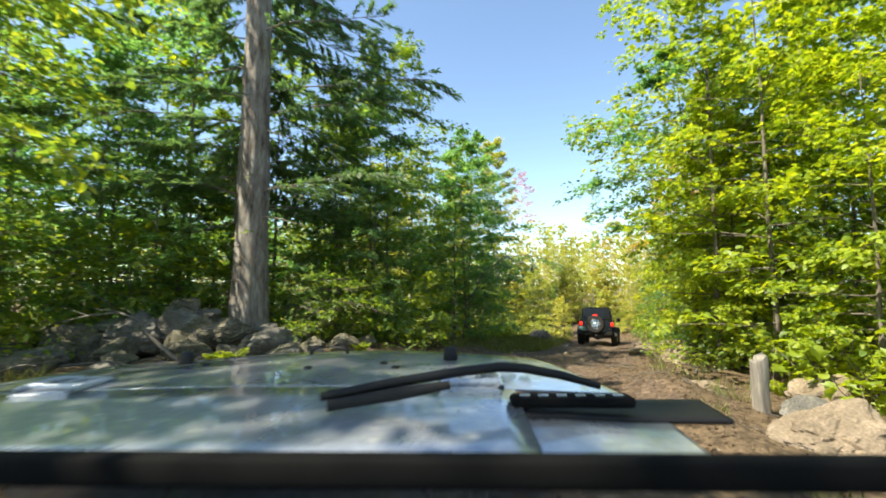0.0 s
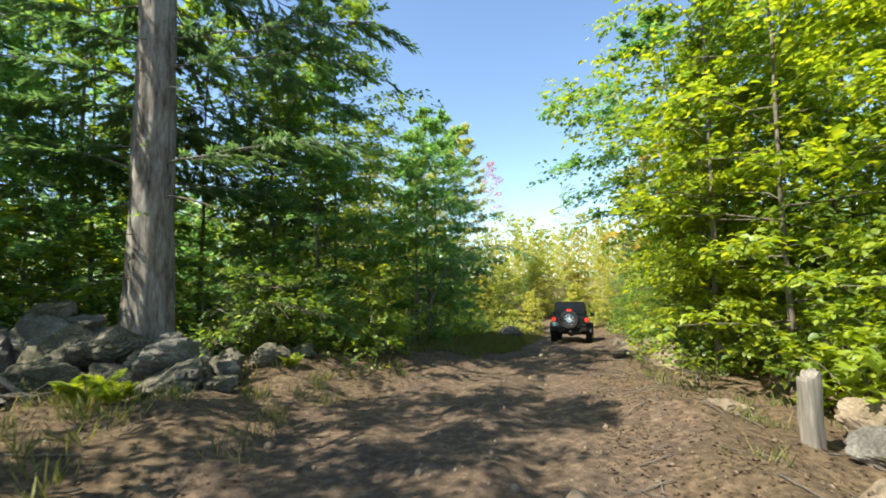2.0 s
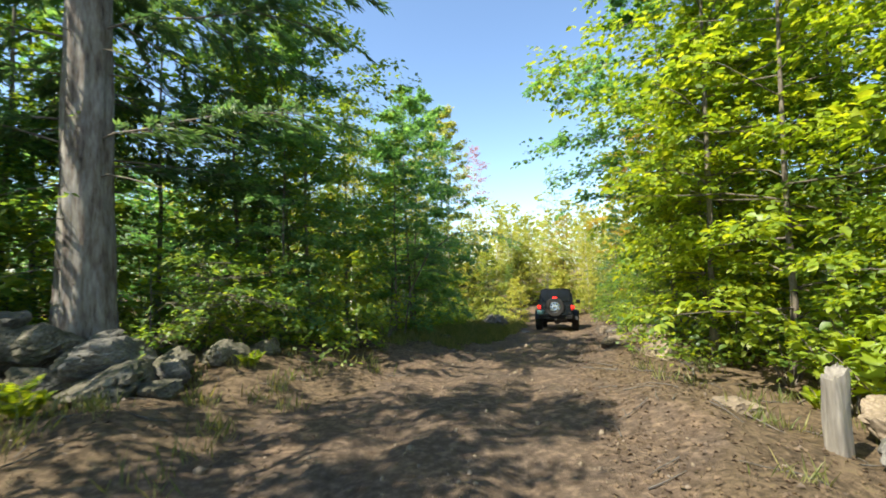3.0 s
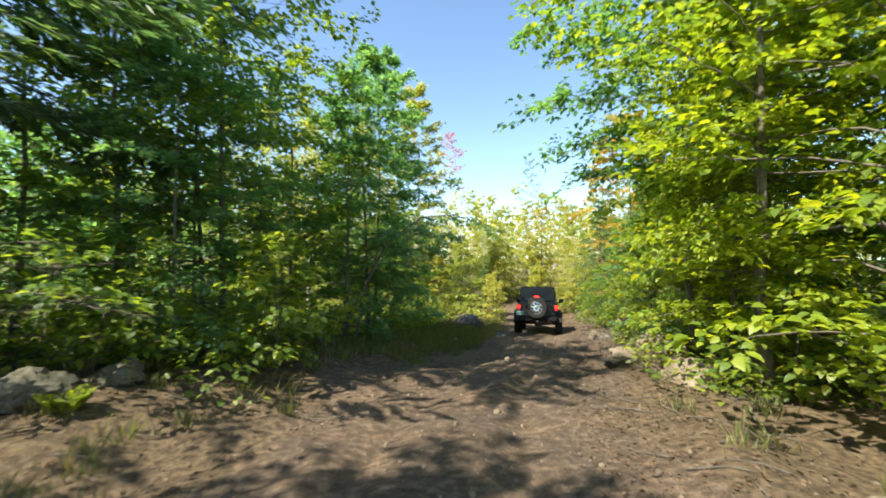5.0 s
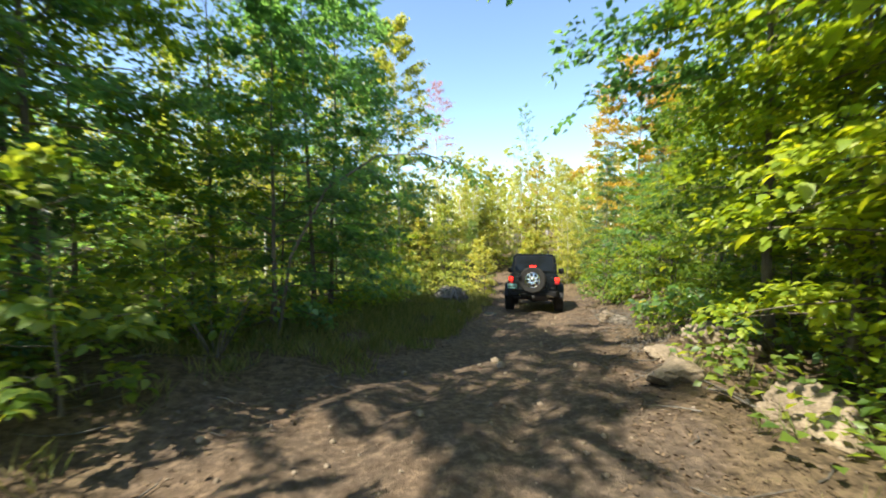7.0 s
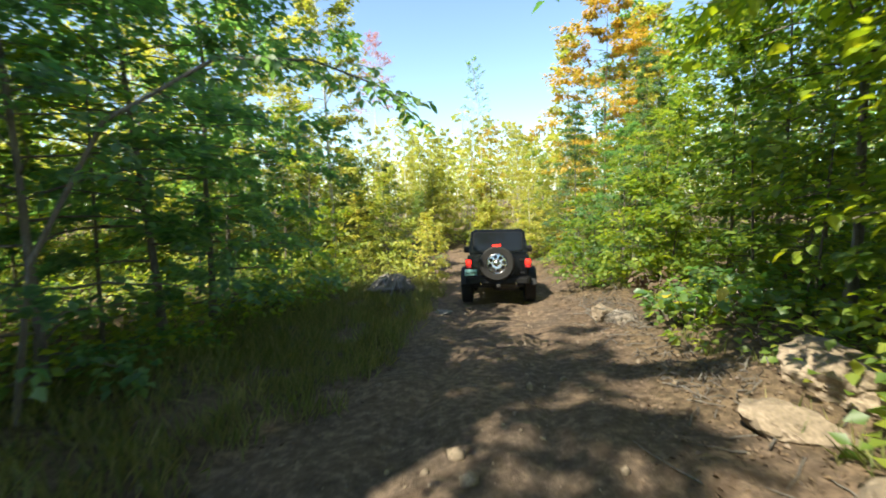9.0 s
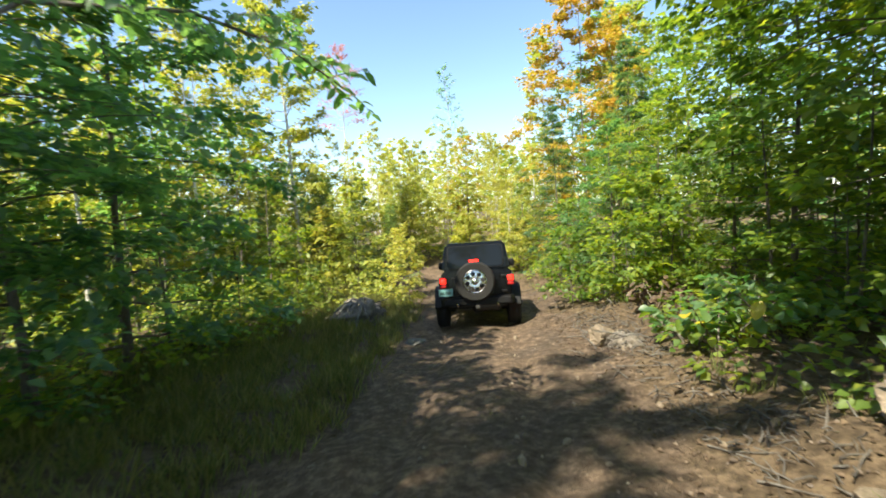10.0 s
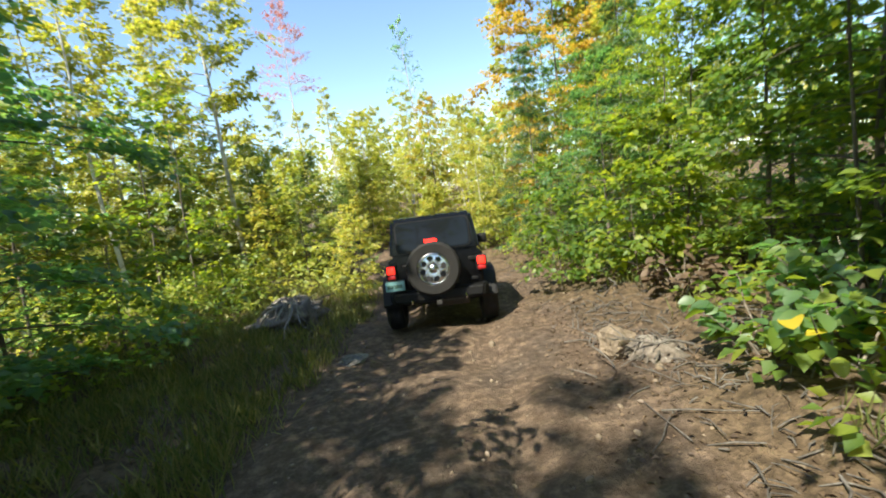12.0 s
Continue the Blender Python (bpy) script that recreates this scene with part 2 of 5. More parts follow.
def fast_mesh(name, verts, faces, mat, smooth=False):
    """verts (n, 3) and faces (m, k), all faces with k corners."""
    me = bpy.data.meshes.new(name)
    verts, faces = np.asarray(verts, np.float32), np.asarray(faces, np.int32)
    k = faces.shape[1]
    me.vertices.add(len(verts))
    me.vertices.foreach_set("co", verts.ravel())
    me.loops.add(faces.size)
    me.loops.foreach_set("vertex_index", faces.ravel())
    me.polygons.add(len(faces))
    me.polygons.foreach_set("loop_start", np.arange(0, faces.size, k, dtype=np.int32))
    if smooth:
        me.polygons.foreach_set("use_smooth", np.ones(len(faces), dtype=bool))
    me.materials.append(mat)
    me.update(calc_edges=True)
    return me


def finish(bm, name, mat, smooth=True, sharp=None):
    me = bpy.data.meshes.new(name)
    bmesh.ops.recalc_face_normals(bm, faces=bm.faces)
    bm.to_mesh(me)
    bm.free()
    if smooth:
        me.polygons.foreach_set("use_smooth", [True] * len(me.polygons))
        if sharp:
            me.set_sharp_from_angle(angle=radians(sharp))
    me.materials.append(mat)
    return me


def part(name, data, parent, label="", m=None):
    ob = new(name, data)
    ob.parent = parent
    if m is not None:
        ob.matrix_basis = m
    if label:
        tagged(ob, label)
    return ob


def box_mesh(name, size, mat, bevel=0.01, taper=(1, 1), segs=2, centre=(0, 0, 0)):
    """A box with rounded edges; taper narrows its top in x and y."""
    bm = bmesh.new()
    bmesh.ops.create_cube(bm, size=1.0)
    for v in bm.verts:
        s = taper if v.co.z > 0 else (1, 1)
        v.co = Vector((v.co.x * size[0] * s[0], v.co.y * size[1] * s[1], v.co.z * size[2])) + Vector(centre)
    if bevel:
        bmesh.ops.bevel(bm, geom=bm.edges[:], offset=bevel, segments=segs, affect="EDGES", profile=0.5)
    return finish(bm, name, mat, True, 40)


def lathe_mesh(name, profile, mat, n=28, axis="x"):
    """A profile of (radius, height) turned round an axis."""
    v, f = [], []
    for r, h in profile:
        for i in range(n):
            a = 2 * math.pi * i / n
            c, s = r * math.cos(a), r * math.sin(a)
            v.append({"x": (h, c, s), "y": (c, h, s), "z": (c, s, h)}[axis])
    for j in range(len(profile) - 1):
        for i in range(n):
            k = (i + 1) % n
            f.append((j * n + i, j * n + k, (j + 1) * n + k, (j + 1) * n + i))
    bm = bmesh.new()
    vs = [bm.verts.new(p) for p in v]
    for q in f:
        bm.faces.new([vs[i] for i in q])
    return finish(bm, name, mat, True, 40)


def tube_arrays(paths, sides):
    """Tapered tubes. paths: list of (points (k, 3), radii (k,)). Returns verts and quad faces."""
    V, F, base = [], [], 0
    ang = np.arange(sides) * 2 * math.pi / sides
    for pts, rad in paths:
        pts, rad = np.asarray(pts, float), np.asarray(rad, float)
        tan = np.gradient(pts, axis=0)
        tan /= np.linalg.norm(tan, axis=1, keepdims=True) + 1e-9
        ref = np.array([0.0, 0.0, 1.0]) if abs(tan[0, 2]) < 0.8 else np.array([1.0, 0.0, 0.0])
        u = np.cross(tan, ref)
        u /= np.linalg.norm(u, axis=1, keepdims=True) + 1e-9
        w = np.cross(tan, u)
        ring = pts[:, None, :] + rad[:, None, None] * (np.cos(ang)[None, :, None] * u[:, None, :] + np.sin(ang)[None, :, None] * w[:, None, :])
        k = len(pts)
        V.append(ring.reshape(-1, 3))
        i, j = np.meshgrid(np.arange(k - 1), np.arange(sides), indexing="ij")
        a = base + i * sides + j
        b = base + i * sides + (j + 1) % sides
        F.append(np.stack([a, b, b + sides, a + sides], -1).reshape(-1, 4))
        base += k * sides
    return np.concatenate(V), np.concatenate(F)


def blades(pos, axis, normal, length, width, fold=0.25, shape="diamond"):
    """Leaves: folded blades at pos along axis. Returns verts and faces."""
    n = len(pos)
    axis = axis / (np.linalg.norm(axis, axis=1, keepdims=True) + 1e-9)
    side = np.cross(axis, normal)
    side /= np.linalg.norm(side, axis=1, keepdims=True) + 1e-9
    up = np.cross(side, axis)
    L, W = length[:, None], width[:, None]
    base = pos
    if shape == "diamond":
        tip = pos + axis * L - up * L * 0.12
        l = pos + axis * L * 0.42 - side * W + up * W * fold
        r = pos + axis * L * 0.42 + side * W + up * W * fold
        V = np.stack([base, r, tip, l], 1).reshape(-1, 3)
        i = np.arange(n)[:, None] * 4
        F = np.concatenate([i + np.array([[0, 1, 2]]), i + np.array([[0, 2, 3]])])
        return V, F
    m = pos + axis * L * 0.5
    tip = pos + axis * L - up * L * 0.18
    l1 = pos + axis * L * 0.28 - side * W * 0.9 + up * W * fold
    r1 = pos + axis * L * 0.28 + side * W * 0.9 + up * W * fold
    l2 = pos + axis * L * 0.66 - side * W * 0.75 + up * W * fold * 0.6
    r2 = pos + axis * L * 0.66 + side * W * 0.75 + up * W * fold * 0.6
    V = np.stack([base, r1, r2, tip, l2, l1, m], 1).reshape(-1, 3)
    i = np.arange(n)[:, None] * 7
    F = np.concatenate([i + np.array([q]) for q in ([0, 1, 6], [1, 2, 6], [2, 3, 6], [3, 4, 6], [4, 5, 6], [5, 0, 6])])
    return V, F


def bent(p0, way, length, k, droop, wob, r):
    """A branch line of k points from p0."""
    s = np.linspace(0, 1, k)[:, None]
    way = np.asarray(way, float) / np.linalg.norm(way)
    off = np.cumsum(r.normal(0, wob * length / k, (k, 3)), 0)
    off[0] = 0
    return np.asarray(p0) + way * s * length + np.array([0, 0, -droop * length]) * s ** 2 + off


def tree_arrays(r, H, R, base=0.2, nb=40, nt=8, nl=10, leaf=0.11, trunk=0.1, up=0.35, droop=0.15, shape="round",
                blade="diamond", flat=0.35, needle=False, lean=0.03, twigs=True, wide=0.34, split=False, aim=None):
    """Trunk, limbs and leaves of one tree. Leaves sit along twigs in layered sprays."""
    k = 9
    tz = np.linspace(0, H, k)
    tr = np.stack([np.cumsum(r.normal(0, lean * H / k, k)), np.cumsum(r.normal(0, lean * H / k, k)), tz], 1)
    tr[0, :2] = 0
    rad = trunk * (1 - 0.93 * np.linspace(0, 1, k) ** 0.8)
    rad[0] *= 1.35
    tubes8, tubes4 = [(tr, rad)], []
    P, A, N = [], [], []
    az = r.uniform(0, 6.28)
    for b in range(nb):
        q = base + (1 - base) * ((b + r.uniform(0, 1)) / nb)
        p0 = np.array([np.interp(q * H, tz, tr[:, i]) for i in range(3)])
        az += 2.4 + r.normal(0, 0.4)
        if aim is not None:   # all limbs reach to one side
            az = aim + r.normal(0, 0.45)
        u = (q - base) / (1 - base)
        if shape == "round":
            prof = 0.35 + 0.65 * math.sin(math.pi * min(1, 0.22 + 0.8 * u)) if u < 0.97 else 0.3
        elif shape == "cone":
            prof = 1.05 - 0.93 * u
        else:
            prof = 0.75 + 0.25 * math.sin(math.pi * u) - 0.5 * u * u
        L = R * prof * r.uniform(0.65, 1.2)
        tilt = up * (0.4 + 1.2 * u) if not needle else up + 0.35 * u
        way = np.array([math.cos(az), math.sin(az), math.tan(min(1.2, tilt + r.normal(0, 0.12)))])
        line = bent(p0, way, L, 7, droop, 0.1, r)
        rr = max(0.006, np.interp(q * H, tz, rad) * 0.45)
        tubes4.append((line, np.linspace(rr, 0.004, 7)))
        d1 = np.gradient(line, axis=0)
        for j in range(nt):
            f = r.uniform(0.22, 1.0)
            x = f * 6
            i = min(5, int(x))
            s0 = line[i] + (line[i + 1] - line[i]) * (x - i)
            d = d1[i] / np.linalg.norm(d1[i])
            lat = np.cross(d, [0, 0, 1.0])
            lat /= np.linalg.norm(lat) + 1e-9
            sgn = 1 if j % 2 else -1
            tw = d * r.uniform(0.5, 1.0) + lat * sgn * r.uniform(0.5, 1.0) + np.array([0, 0, r.normal(0.03, 0.2)])
            TL = L * r.uniform(0.2, 0.42) * (1.15 - 0.5 * f) + 0.12
            tl = bent(s0, tw, TL, 4, 0.12, 0.08, r)
            if twigs:
                tubes4.append((tl, np.array([0.006, 0.005, 0.004, 0.002])))
            m = max(3, int(nl * r.uniform(0.6, 1.35)))
            g = np.sort(r.uniform(0.1, 1.03, m))
            pp = np.stack([np.interp(g * 3, np.arange(4), tl[:, c]) for c in range(3)], 1)
            dd = tl[-1] - tl[0]
            dd /= np.linalg.norm(dd) + 1e-9
            l2 = np.cross(dd, [0, 0, 1.0])
            l2 /= np.linalg.norm(l2) + 1e-9
            sg = np.where(np.arange(m) % 2, 1.0, -1.0)[:, None]
            ax = dd * r.uniform(0.5, 1.0, (m, 1)) + l2 * sg * r.uniform(0.5, 1.0, (m, 1)) + r.normal(0, 0.22, (m, 3))
            ax[:, 2] -= 0.12
            P.append(pp + r.normal(0, leaf * 0.35, (m, 3)))
            A.append(ax)
            N.append(np.array([0, 0, 1.0]) + r.normal(0, flat, (m, 3)))
    P, A, N = np.concatenate(P), np.concatenate(A), np.concatenate(N)
    n = len(P)
    ln = leaf * r.uniform(0.65, 1.25, n)
    if needle:
        LV, LF = blades(P, A, N, ln * 1.5, ln * 0.17, 0.1)
    else:
        LV, LF = blades(P, A, N, ln, ln * wide, 0.25, blade)
    TV, TF = tube_arrays(tubes8, 9)
    BV, BF = tube_arrays(tubes4, 3)
    if split:
        return (TV, TF), (LV, LF), [tube_arrays([t], 4) for t in tubes4]
    return (np.concatenate([TV, BV]), np.concatenate([TF, BF + len(TV)])), (LV, LF), []


def make_tree(name, label, category, mats, group="", seed=1, **kw):
    """One tree: trunk, limbs and crown under an Empty at its foot."""
    r = np.random.default_rng(seed)
    (TV, TF), (LV, LF), limbs = tree_arrays(r, **kw)
    root = tagged(new(name), label, category, group)
    TV = TV - np.array([0, 0, 0.12])
    part("trunk", fast_mesh("trunk", TV, TF, mats[0], True), root)
    for BV, BF in limbs:
        part("branch", fast_mesh("branch", BV, BF, mats[0], True), root)
    part("crown", fast_mesh("crown", LV, LF, mats[1]), root)
    return root


def place_on(ob, x, y, turn=0.0, size=1.0, dz=0.0, lean=(0, 0), z=None):
    ob.matrix_basis = pose(x, y, (ground_z(x, y) if z is None else z) + dz, lean[0], lean[1], turn) @ Matrix.Diagonal((size, size, size, 1))
    return ob


def repeat_on(ob, x, y, turn=0.0, size=1.0, dz=0.0, lean=(0, 0)):
    ob2 = copy_thing(ob, Matrix.Identity(4))
    return place_on(ob2, x, y, turn, size, dz, lean)


# ---- the ground: one sheet with a worn track ----
ROUTE_Y = [-400, -30, 0, 2.3, 5.3, 7.7, 9.3, 12.5, 15.2, 18, 21.5, 25, 29, 34, 40, 50, 400]
ROUTE_X = [-0.55, -0.55, -0.55, -0.2, 0.5, 1.2, 1.75, 2.95, 4.5, 5.9, 7.45, 8.9, 9.6, 9.3, 8.6, 8, 8]
ROUTE_Z = [0.1, 0.1, 0.0, 0.02, -0.05, -0.15, -0.26, -0.4, -0.68, -0.95, -1.25, -1.55, -1.7, -1.6, -1.3, -0.9, 0]


def route_x(y):
    return np.interp(y, ROUTE_Y, ROUTE_X)


def smooth(a, b, x):
    t = np.clip((x - a) / (b - a), 0, 1)
    return t * t * (3 - 2 * t)


def lumps(x, y):
    """Rolling unevenness of the soil, in metres."""
    return (0.05 * np.sin(1.3 * x + 0.7 * y) * np.sin(0.9 * y - 0.5 * x) + 0.03 * np.sin(3.1 * x + 1.9 * y + 1)
            + 0.022 * np.sin(5.3 * y - 2.2 * x) * np.sin(4.1 * x + 0.4) + 0.012 * np.sin(9.7 * x + 3 * y) * np.sin(11.3 * y - 2 * x))


def ground_z(x, y):
    d = x - route_x(y)
    # the long profile is smoothed over a few metres
    z = sum(np.interp(y + o, ROUTE_Y, ROUTE_Z) for o in (-1.5, -0.75, 0, 0.75, 1.5)) / 5
    left = smooth(1.7, 4.2, -d) * np.interp(y, [-5, 5, 9, 12, 15, 20, 30], [0.3, 0.3, 0.22, 0.45, 0.35, 0.2, 0.3])
    right = smooth(1.6, 4.0, d) * np.interp(y, [-5, 4, 9, 13, 16, 24], [0.1, -0.2, -0.1, 0.05, 0.2, 0.3])
    ruts = -0.07 * (np.exp(-((d - 0.75) / 0.22) ** 2) + np.exp(-((d + 0.75) / 0.22) ** 2))
    ridge = 0.2 * np.exp(-((d - 2.7) / 0.6) ** 2) * smooth(2.5, 4.5, y) * (1 - smooth(8.5, 10.5, y)) + 0.16 * np.exp(-((d - 2.9) / 0.5) ** 2) * smooth(11, 12.5, y) * (1 - smooth(14.5, 16.5, y)) * (0.6 + 0.4 * np.sin(3.1 * y))
    hill = 0.035 * np.clip(np.abs(d) - 6, 0, 60)
    return z + left + right + ruts + ridge + hill + lumps(x, y) * np.interp(np.abs(d), [0, 2, 5], [0.6, 1.0, 1.8])


def build_ground():
    def steps(a, b, fine, lo, hi, n):
        mid = np.arange(lo, hi, fine)
        g = np.geomspace(1, 400, n)
        return np.concatenate([lo - (g[::-1] / 400) * (lo - a), mid, hi + (g / 400) * (b - hi)])
    xs = steps(-400, 400, 0.13, -7, 16, 26)
    ys = steps(-400, 400, 0.15, -2, 32, 26)
    X, Y = np.meshgrid(xs, ys)
    Z = ground_z(X, Y)
    V = np.stack([X, Y, Z], -1).reshape(-1, 3)
    nx, ny = len(xs), len(ys)
    j, i = np.meshgrid(np.arange(ny - 1), np.arange(nx - 1), indexing="ij")
    a = j * nx + i
    F = np.stack([a, a + 1, a + nx + 1, a + nx], -1).reshape(-1, 4)
    me = fast_mesh("ground", V, F, ground_mat(), True)
    d = X - route_x(Y)
    wide = np.interp(Y, [-5, 5, 14, 24, 40], [2.3, 2.2, 2.3, 2.2, 1.6]) + 0.35 * np.sin(1.1 * Y) + 0.2 * np.sin(2.7 * Y + d)
    mask = 1 - smooth(-0.7, 0.6, np.abs(d) - wide)
    at = me.attributes.new("track", "FLOAT", "POINT")
    at.data.foreach_set("value", mask.astype(np.float32).ravel())
    return tagged(new("ground", me), "brown dirt track through leaf litter and forest soil", "ground", kind="structure")


ground = build_ground()

# ---- trees ----
BEECH = dict(H=10, R=3.0, base=0.12, nb=46, nt=12, nl=14, leaf=0.155, trunk=0.075, up=0.3, droop=0.18, twigs=False)
protos = {}


def proto(key, name, label, category, mats, **kw):
    protos[key] = make_tree(name, label, category, mats, **kw)
    protos[key].matrix_basis = pose(0, -60, -30)
    return protos[key]


spare = []


def plant(key, x, y, size=1.0, turn=None, lean=(0, 0)):
    """The first of a kind is the built one, later ones are its copies."""
    turn = (x * 137.5 + y * 71.3) % 360 if turn is None else turn
    src = protos[key]
    if key not in spare:
        spare.append(key)
        return place_on(src, x, y, turn, size, lean=lean)
    return repeat_on(src, x, y, turn, size, lean=lean)


proto("beech_a", "beech_tree", "young beech tree with layered sprays of green leaves", "tree", (BARK, LEAF_GREEN), group="broadleaf trees beside the track", seed=11, **BEECH)
proto("beech_b", "beech_tree", "leafy beech tree with dense green crown to the ground", "tree", (BARK, LEAF_GREEN), group="broadleaf trees beside the track", seed=12, **{**BEECH, "H": 9, "base": 0.04, "R": 2.7, "twigs": False})
# these maples carry the sunlit leaf tone, the cherries below the shaded one
proto("maple_a", "maple_tree", "maple tree with leaves toned bright yellow-green as if sunlit", "tree", (BARK, LEAF_LIME), group="broadleaf trees beside the track", seed=13, **{**BEECH, "blade": "ovate", "twigs": False, "H": 11, "leaf": 0.16, "nl": 13, "base": 0.06})
proto("maple_b", "maple_tree", "young maple with leaves toned sunlit lime-green down to the ground", "tree", (BARK, LEAF_LIME), group="broadleaf trees beside the track", seed=48, **{**BEECH, "blade": "ovate", "twigs": False, "H": 9, "R": 2.7, "leaf": 0.15, "nl": 15, "base": 0.17})
proto("cherry_a", "cherry_tree", "cherry tree with hanging leafy twigs, green toned down as in shade", "tree", (BARK, LEAF_SHADE), group="broadleaf trees beside the track", seed=14, **{**BEECH, "H": 11, "R": 2.9, "base": 0.03, "leaf": 0.16, "droop": 0.25, "nl": 20, "nb": 58, "twigs": False})
proto("cherry_b", "cherry_tree", "broadleaf tree with full crown, green toned down as in shade", "tree", (BARK, LEAF_SHADE), group="broadleaf trees beside the track", seed=15, **{**BEECH, "H": 8, "R": 2.6, "base": 0.02, "leaf": 0.145, "droop": 0.22, "twigs": False})
proto("cherry_high", "cherry_tree", "cherry tree with a clear lower stem, green toned down as in shade", "tree", (BARK, LEAF_SHADE), group="broadleaf trees beside the track", seed=47, **{**BEECH, "H": 10, "R": 2.8, "base": 0.17, "leaf": 0.16, "droop": 0.22, "nl": 20, "nb": 52, "twigs": False})
proto("hemlock_a", "hemlock_tree", "dark hemlock tree with drooping needle sprays", "tree", (BARK, NEEDLE), group="forest conifers", seed=16, H=12, R=2.6, base=0.08, nb=60, nt=12, nl=10, leaf=0.18, trunk=0.1, up=0.02, droop=0.22, shape="cone", needle=True, flat=0.3)
proto("wood_a", "forest_tree", "tall forest tree with thin trunk and high green crown", "tree", (BARK, LEAF_SHADE), group="forest trees behind", seed=17, H=14, R=3.2, base=0.25, nb=36, nt=9, nl=7, leaf=0.28, trunk=0.13, up=0.4, twigs=False)
proto("wood_b", "forest_tree", "tall forest tree with thin trunk and open yellow-green crown", "tree", (BARK, LEAF_GREEN), group="forest trees behind", seed=18, H=13, R=2.8, base=0.3, nb=34, nt=9, nl=7, leaf=0.28, trunk=0.11, up=0.45, twigs=False)
proto("far_a", "birch_tree", "slender birch tree with sunlit yellow-green leaves", "tree", (BARK_BIRCH, LEAF_YELLOW), group="sunlit birches", seed=19, H=9, R=1.5, base=0.18, nb=34, nt=8, nl=8, leaf=0.195, trunk=0.06, up=0.55, shape="tall", twigs=False)
proto("far_b", "birch_tree", "slender sunlit young birch with pale bark", "tree", (BARK_BIRCH, LEAF_YELLOW), group="sunlit birches", seed=20, H=7.5, R=1.6, base=0.08, nb=34, nt=8, nl=8, leaf=0.195, trunk=0.05, up=0.5, shape="tall", twigs=False)
proto("sapling_a", "birch_sapling", "sunlit yellow-green sapling with leaves to the ground", "sapling", (BARK, LEAF_YELLOW), group="roadside saplings", seed=21, H=3.6, R=1.2, base=0.03, nb=24, nt=6, nl=8, leaf=0.2, trunk=0.03, up=0.5, shape="tall", twigs=False, split=True)
proto("sapling_b", "maple_sapling", "green understorey sapling with spreading leafy twigs", "sapling", (BARK, LEAF_GREEN), group="roadside saplings", seed=22, H=2.6, R=1.2, base=0.04, nb=18, nt=7, nl=7, leaf=0.18, trunk=0.025, up=0.4, twigs=False, blade="ovate", split=True)
proto("pine_young", "young_pine", "young white pine with soft pale green needles", "tree", (BARK, SOFT_NEEDLE), group="forest conifers", seed=23, H=6, R=1.5, base=0.05, nb=38, nt=7, nl=7, leaf=0.21, trunk=0.06, up=0.35, droop=0.0, shape="cone", needle=True, flat=0.8)

proto("thin_a", "thin_sapling", "thin bare-stemmed sapling with a few high leaves", "sapling", (BARK, LEAF_GREEN), group="thin saplings", seed=25, H=5, R=0.9, base=0.4, nb=14, nt=5, nl=7, leaf=0.15, trunk=0.03, up=0.5, twigs=False)
for i in range(44):
    y = 9 + 24 * ((i * 0.618) % 1)
    if i % 3 == 0 and y < 12:
        continue
    plant("thin_a", route_x(y) + (4.6 + 5 * ((i * 0.755) % 1)) * (1 if i % 3 else -1.25), y, 0.75 + 0.5 * ((i * 0.33) % 1), None, (3 * math.sin(i), 3 * math.cos(i)))
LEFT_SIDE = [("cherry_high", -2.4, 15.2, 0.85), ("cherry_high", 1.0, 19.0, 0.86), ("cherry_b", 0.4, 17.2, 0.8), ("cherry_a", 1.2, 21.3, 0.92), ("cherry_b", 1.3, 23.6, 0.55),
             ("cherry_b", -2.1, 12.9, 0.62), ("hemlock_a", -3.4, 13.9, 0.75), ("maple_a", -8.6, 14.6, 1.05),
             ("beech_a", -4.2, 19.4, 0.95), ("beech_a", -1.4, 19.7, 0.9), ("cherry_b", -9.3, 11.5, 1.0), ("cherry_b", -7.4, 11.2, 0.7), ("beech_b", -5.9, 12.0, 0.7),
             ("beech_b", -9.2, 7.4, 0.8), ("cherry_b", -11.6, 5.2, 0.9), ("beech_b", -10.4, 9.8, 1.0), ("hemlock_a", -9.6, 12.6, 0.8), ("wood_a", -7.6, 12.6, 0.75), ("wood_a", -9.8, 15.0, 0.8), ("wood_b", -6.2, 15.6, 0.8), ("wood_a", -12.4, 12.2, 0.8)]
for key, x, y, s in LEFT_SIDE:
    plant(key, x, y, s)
proto("beech_high", "beech_tree", "tall beech tree with a high crown, by the track or added for shade", "tree", (BARK, LEAF_GREEN), seed=24, **{**BEECH, "H": 12, "R": 3.3, "base": 0.27, "nb": 50, "nt": 13, "trunk": 0.075})
# two beeches added out of view, only to cast shade on bonnet and track
plant("beech_high", -6.4, 4.0, 1.0, 200)
plant("beech_high", -5.6, -1.6, 1.05, 320)
plant("beech_high", 10.0, 15.7, 0.95, 20)
plant("beech_high", -1.9, 14.6, 0.85, 75)
plant("beech_high", -3.9, 16.6, 0.82, 170)
plant("beech_high", 6.9, 10.9, 1.02, 130)
# leaf tone darkened to stand for limbs seen against bright sky
overhang = make_tree("beech_tree", "leaning beech reaching over the track, leaves toned dark as if backlit", "tree", (BARK, LEAF_SHADE), "broadleaf trees beside the track", seed=45, **{**BEECH, "H": 9.5, "R": 3.2, "base": 0.45, "nb": 11, "nt": 26, "nl": 17, "leaf": 0.15, "aim": 3.3, "up": 0.12, "droop": 0.1, "trunk": 0.085})
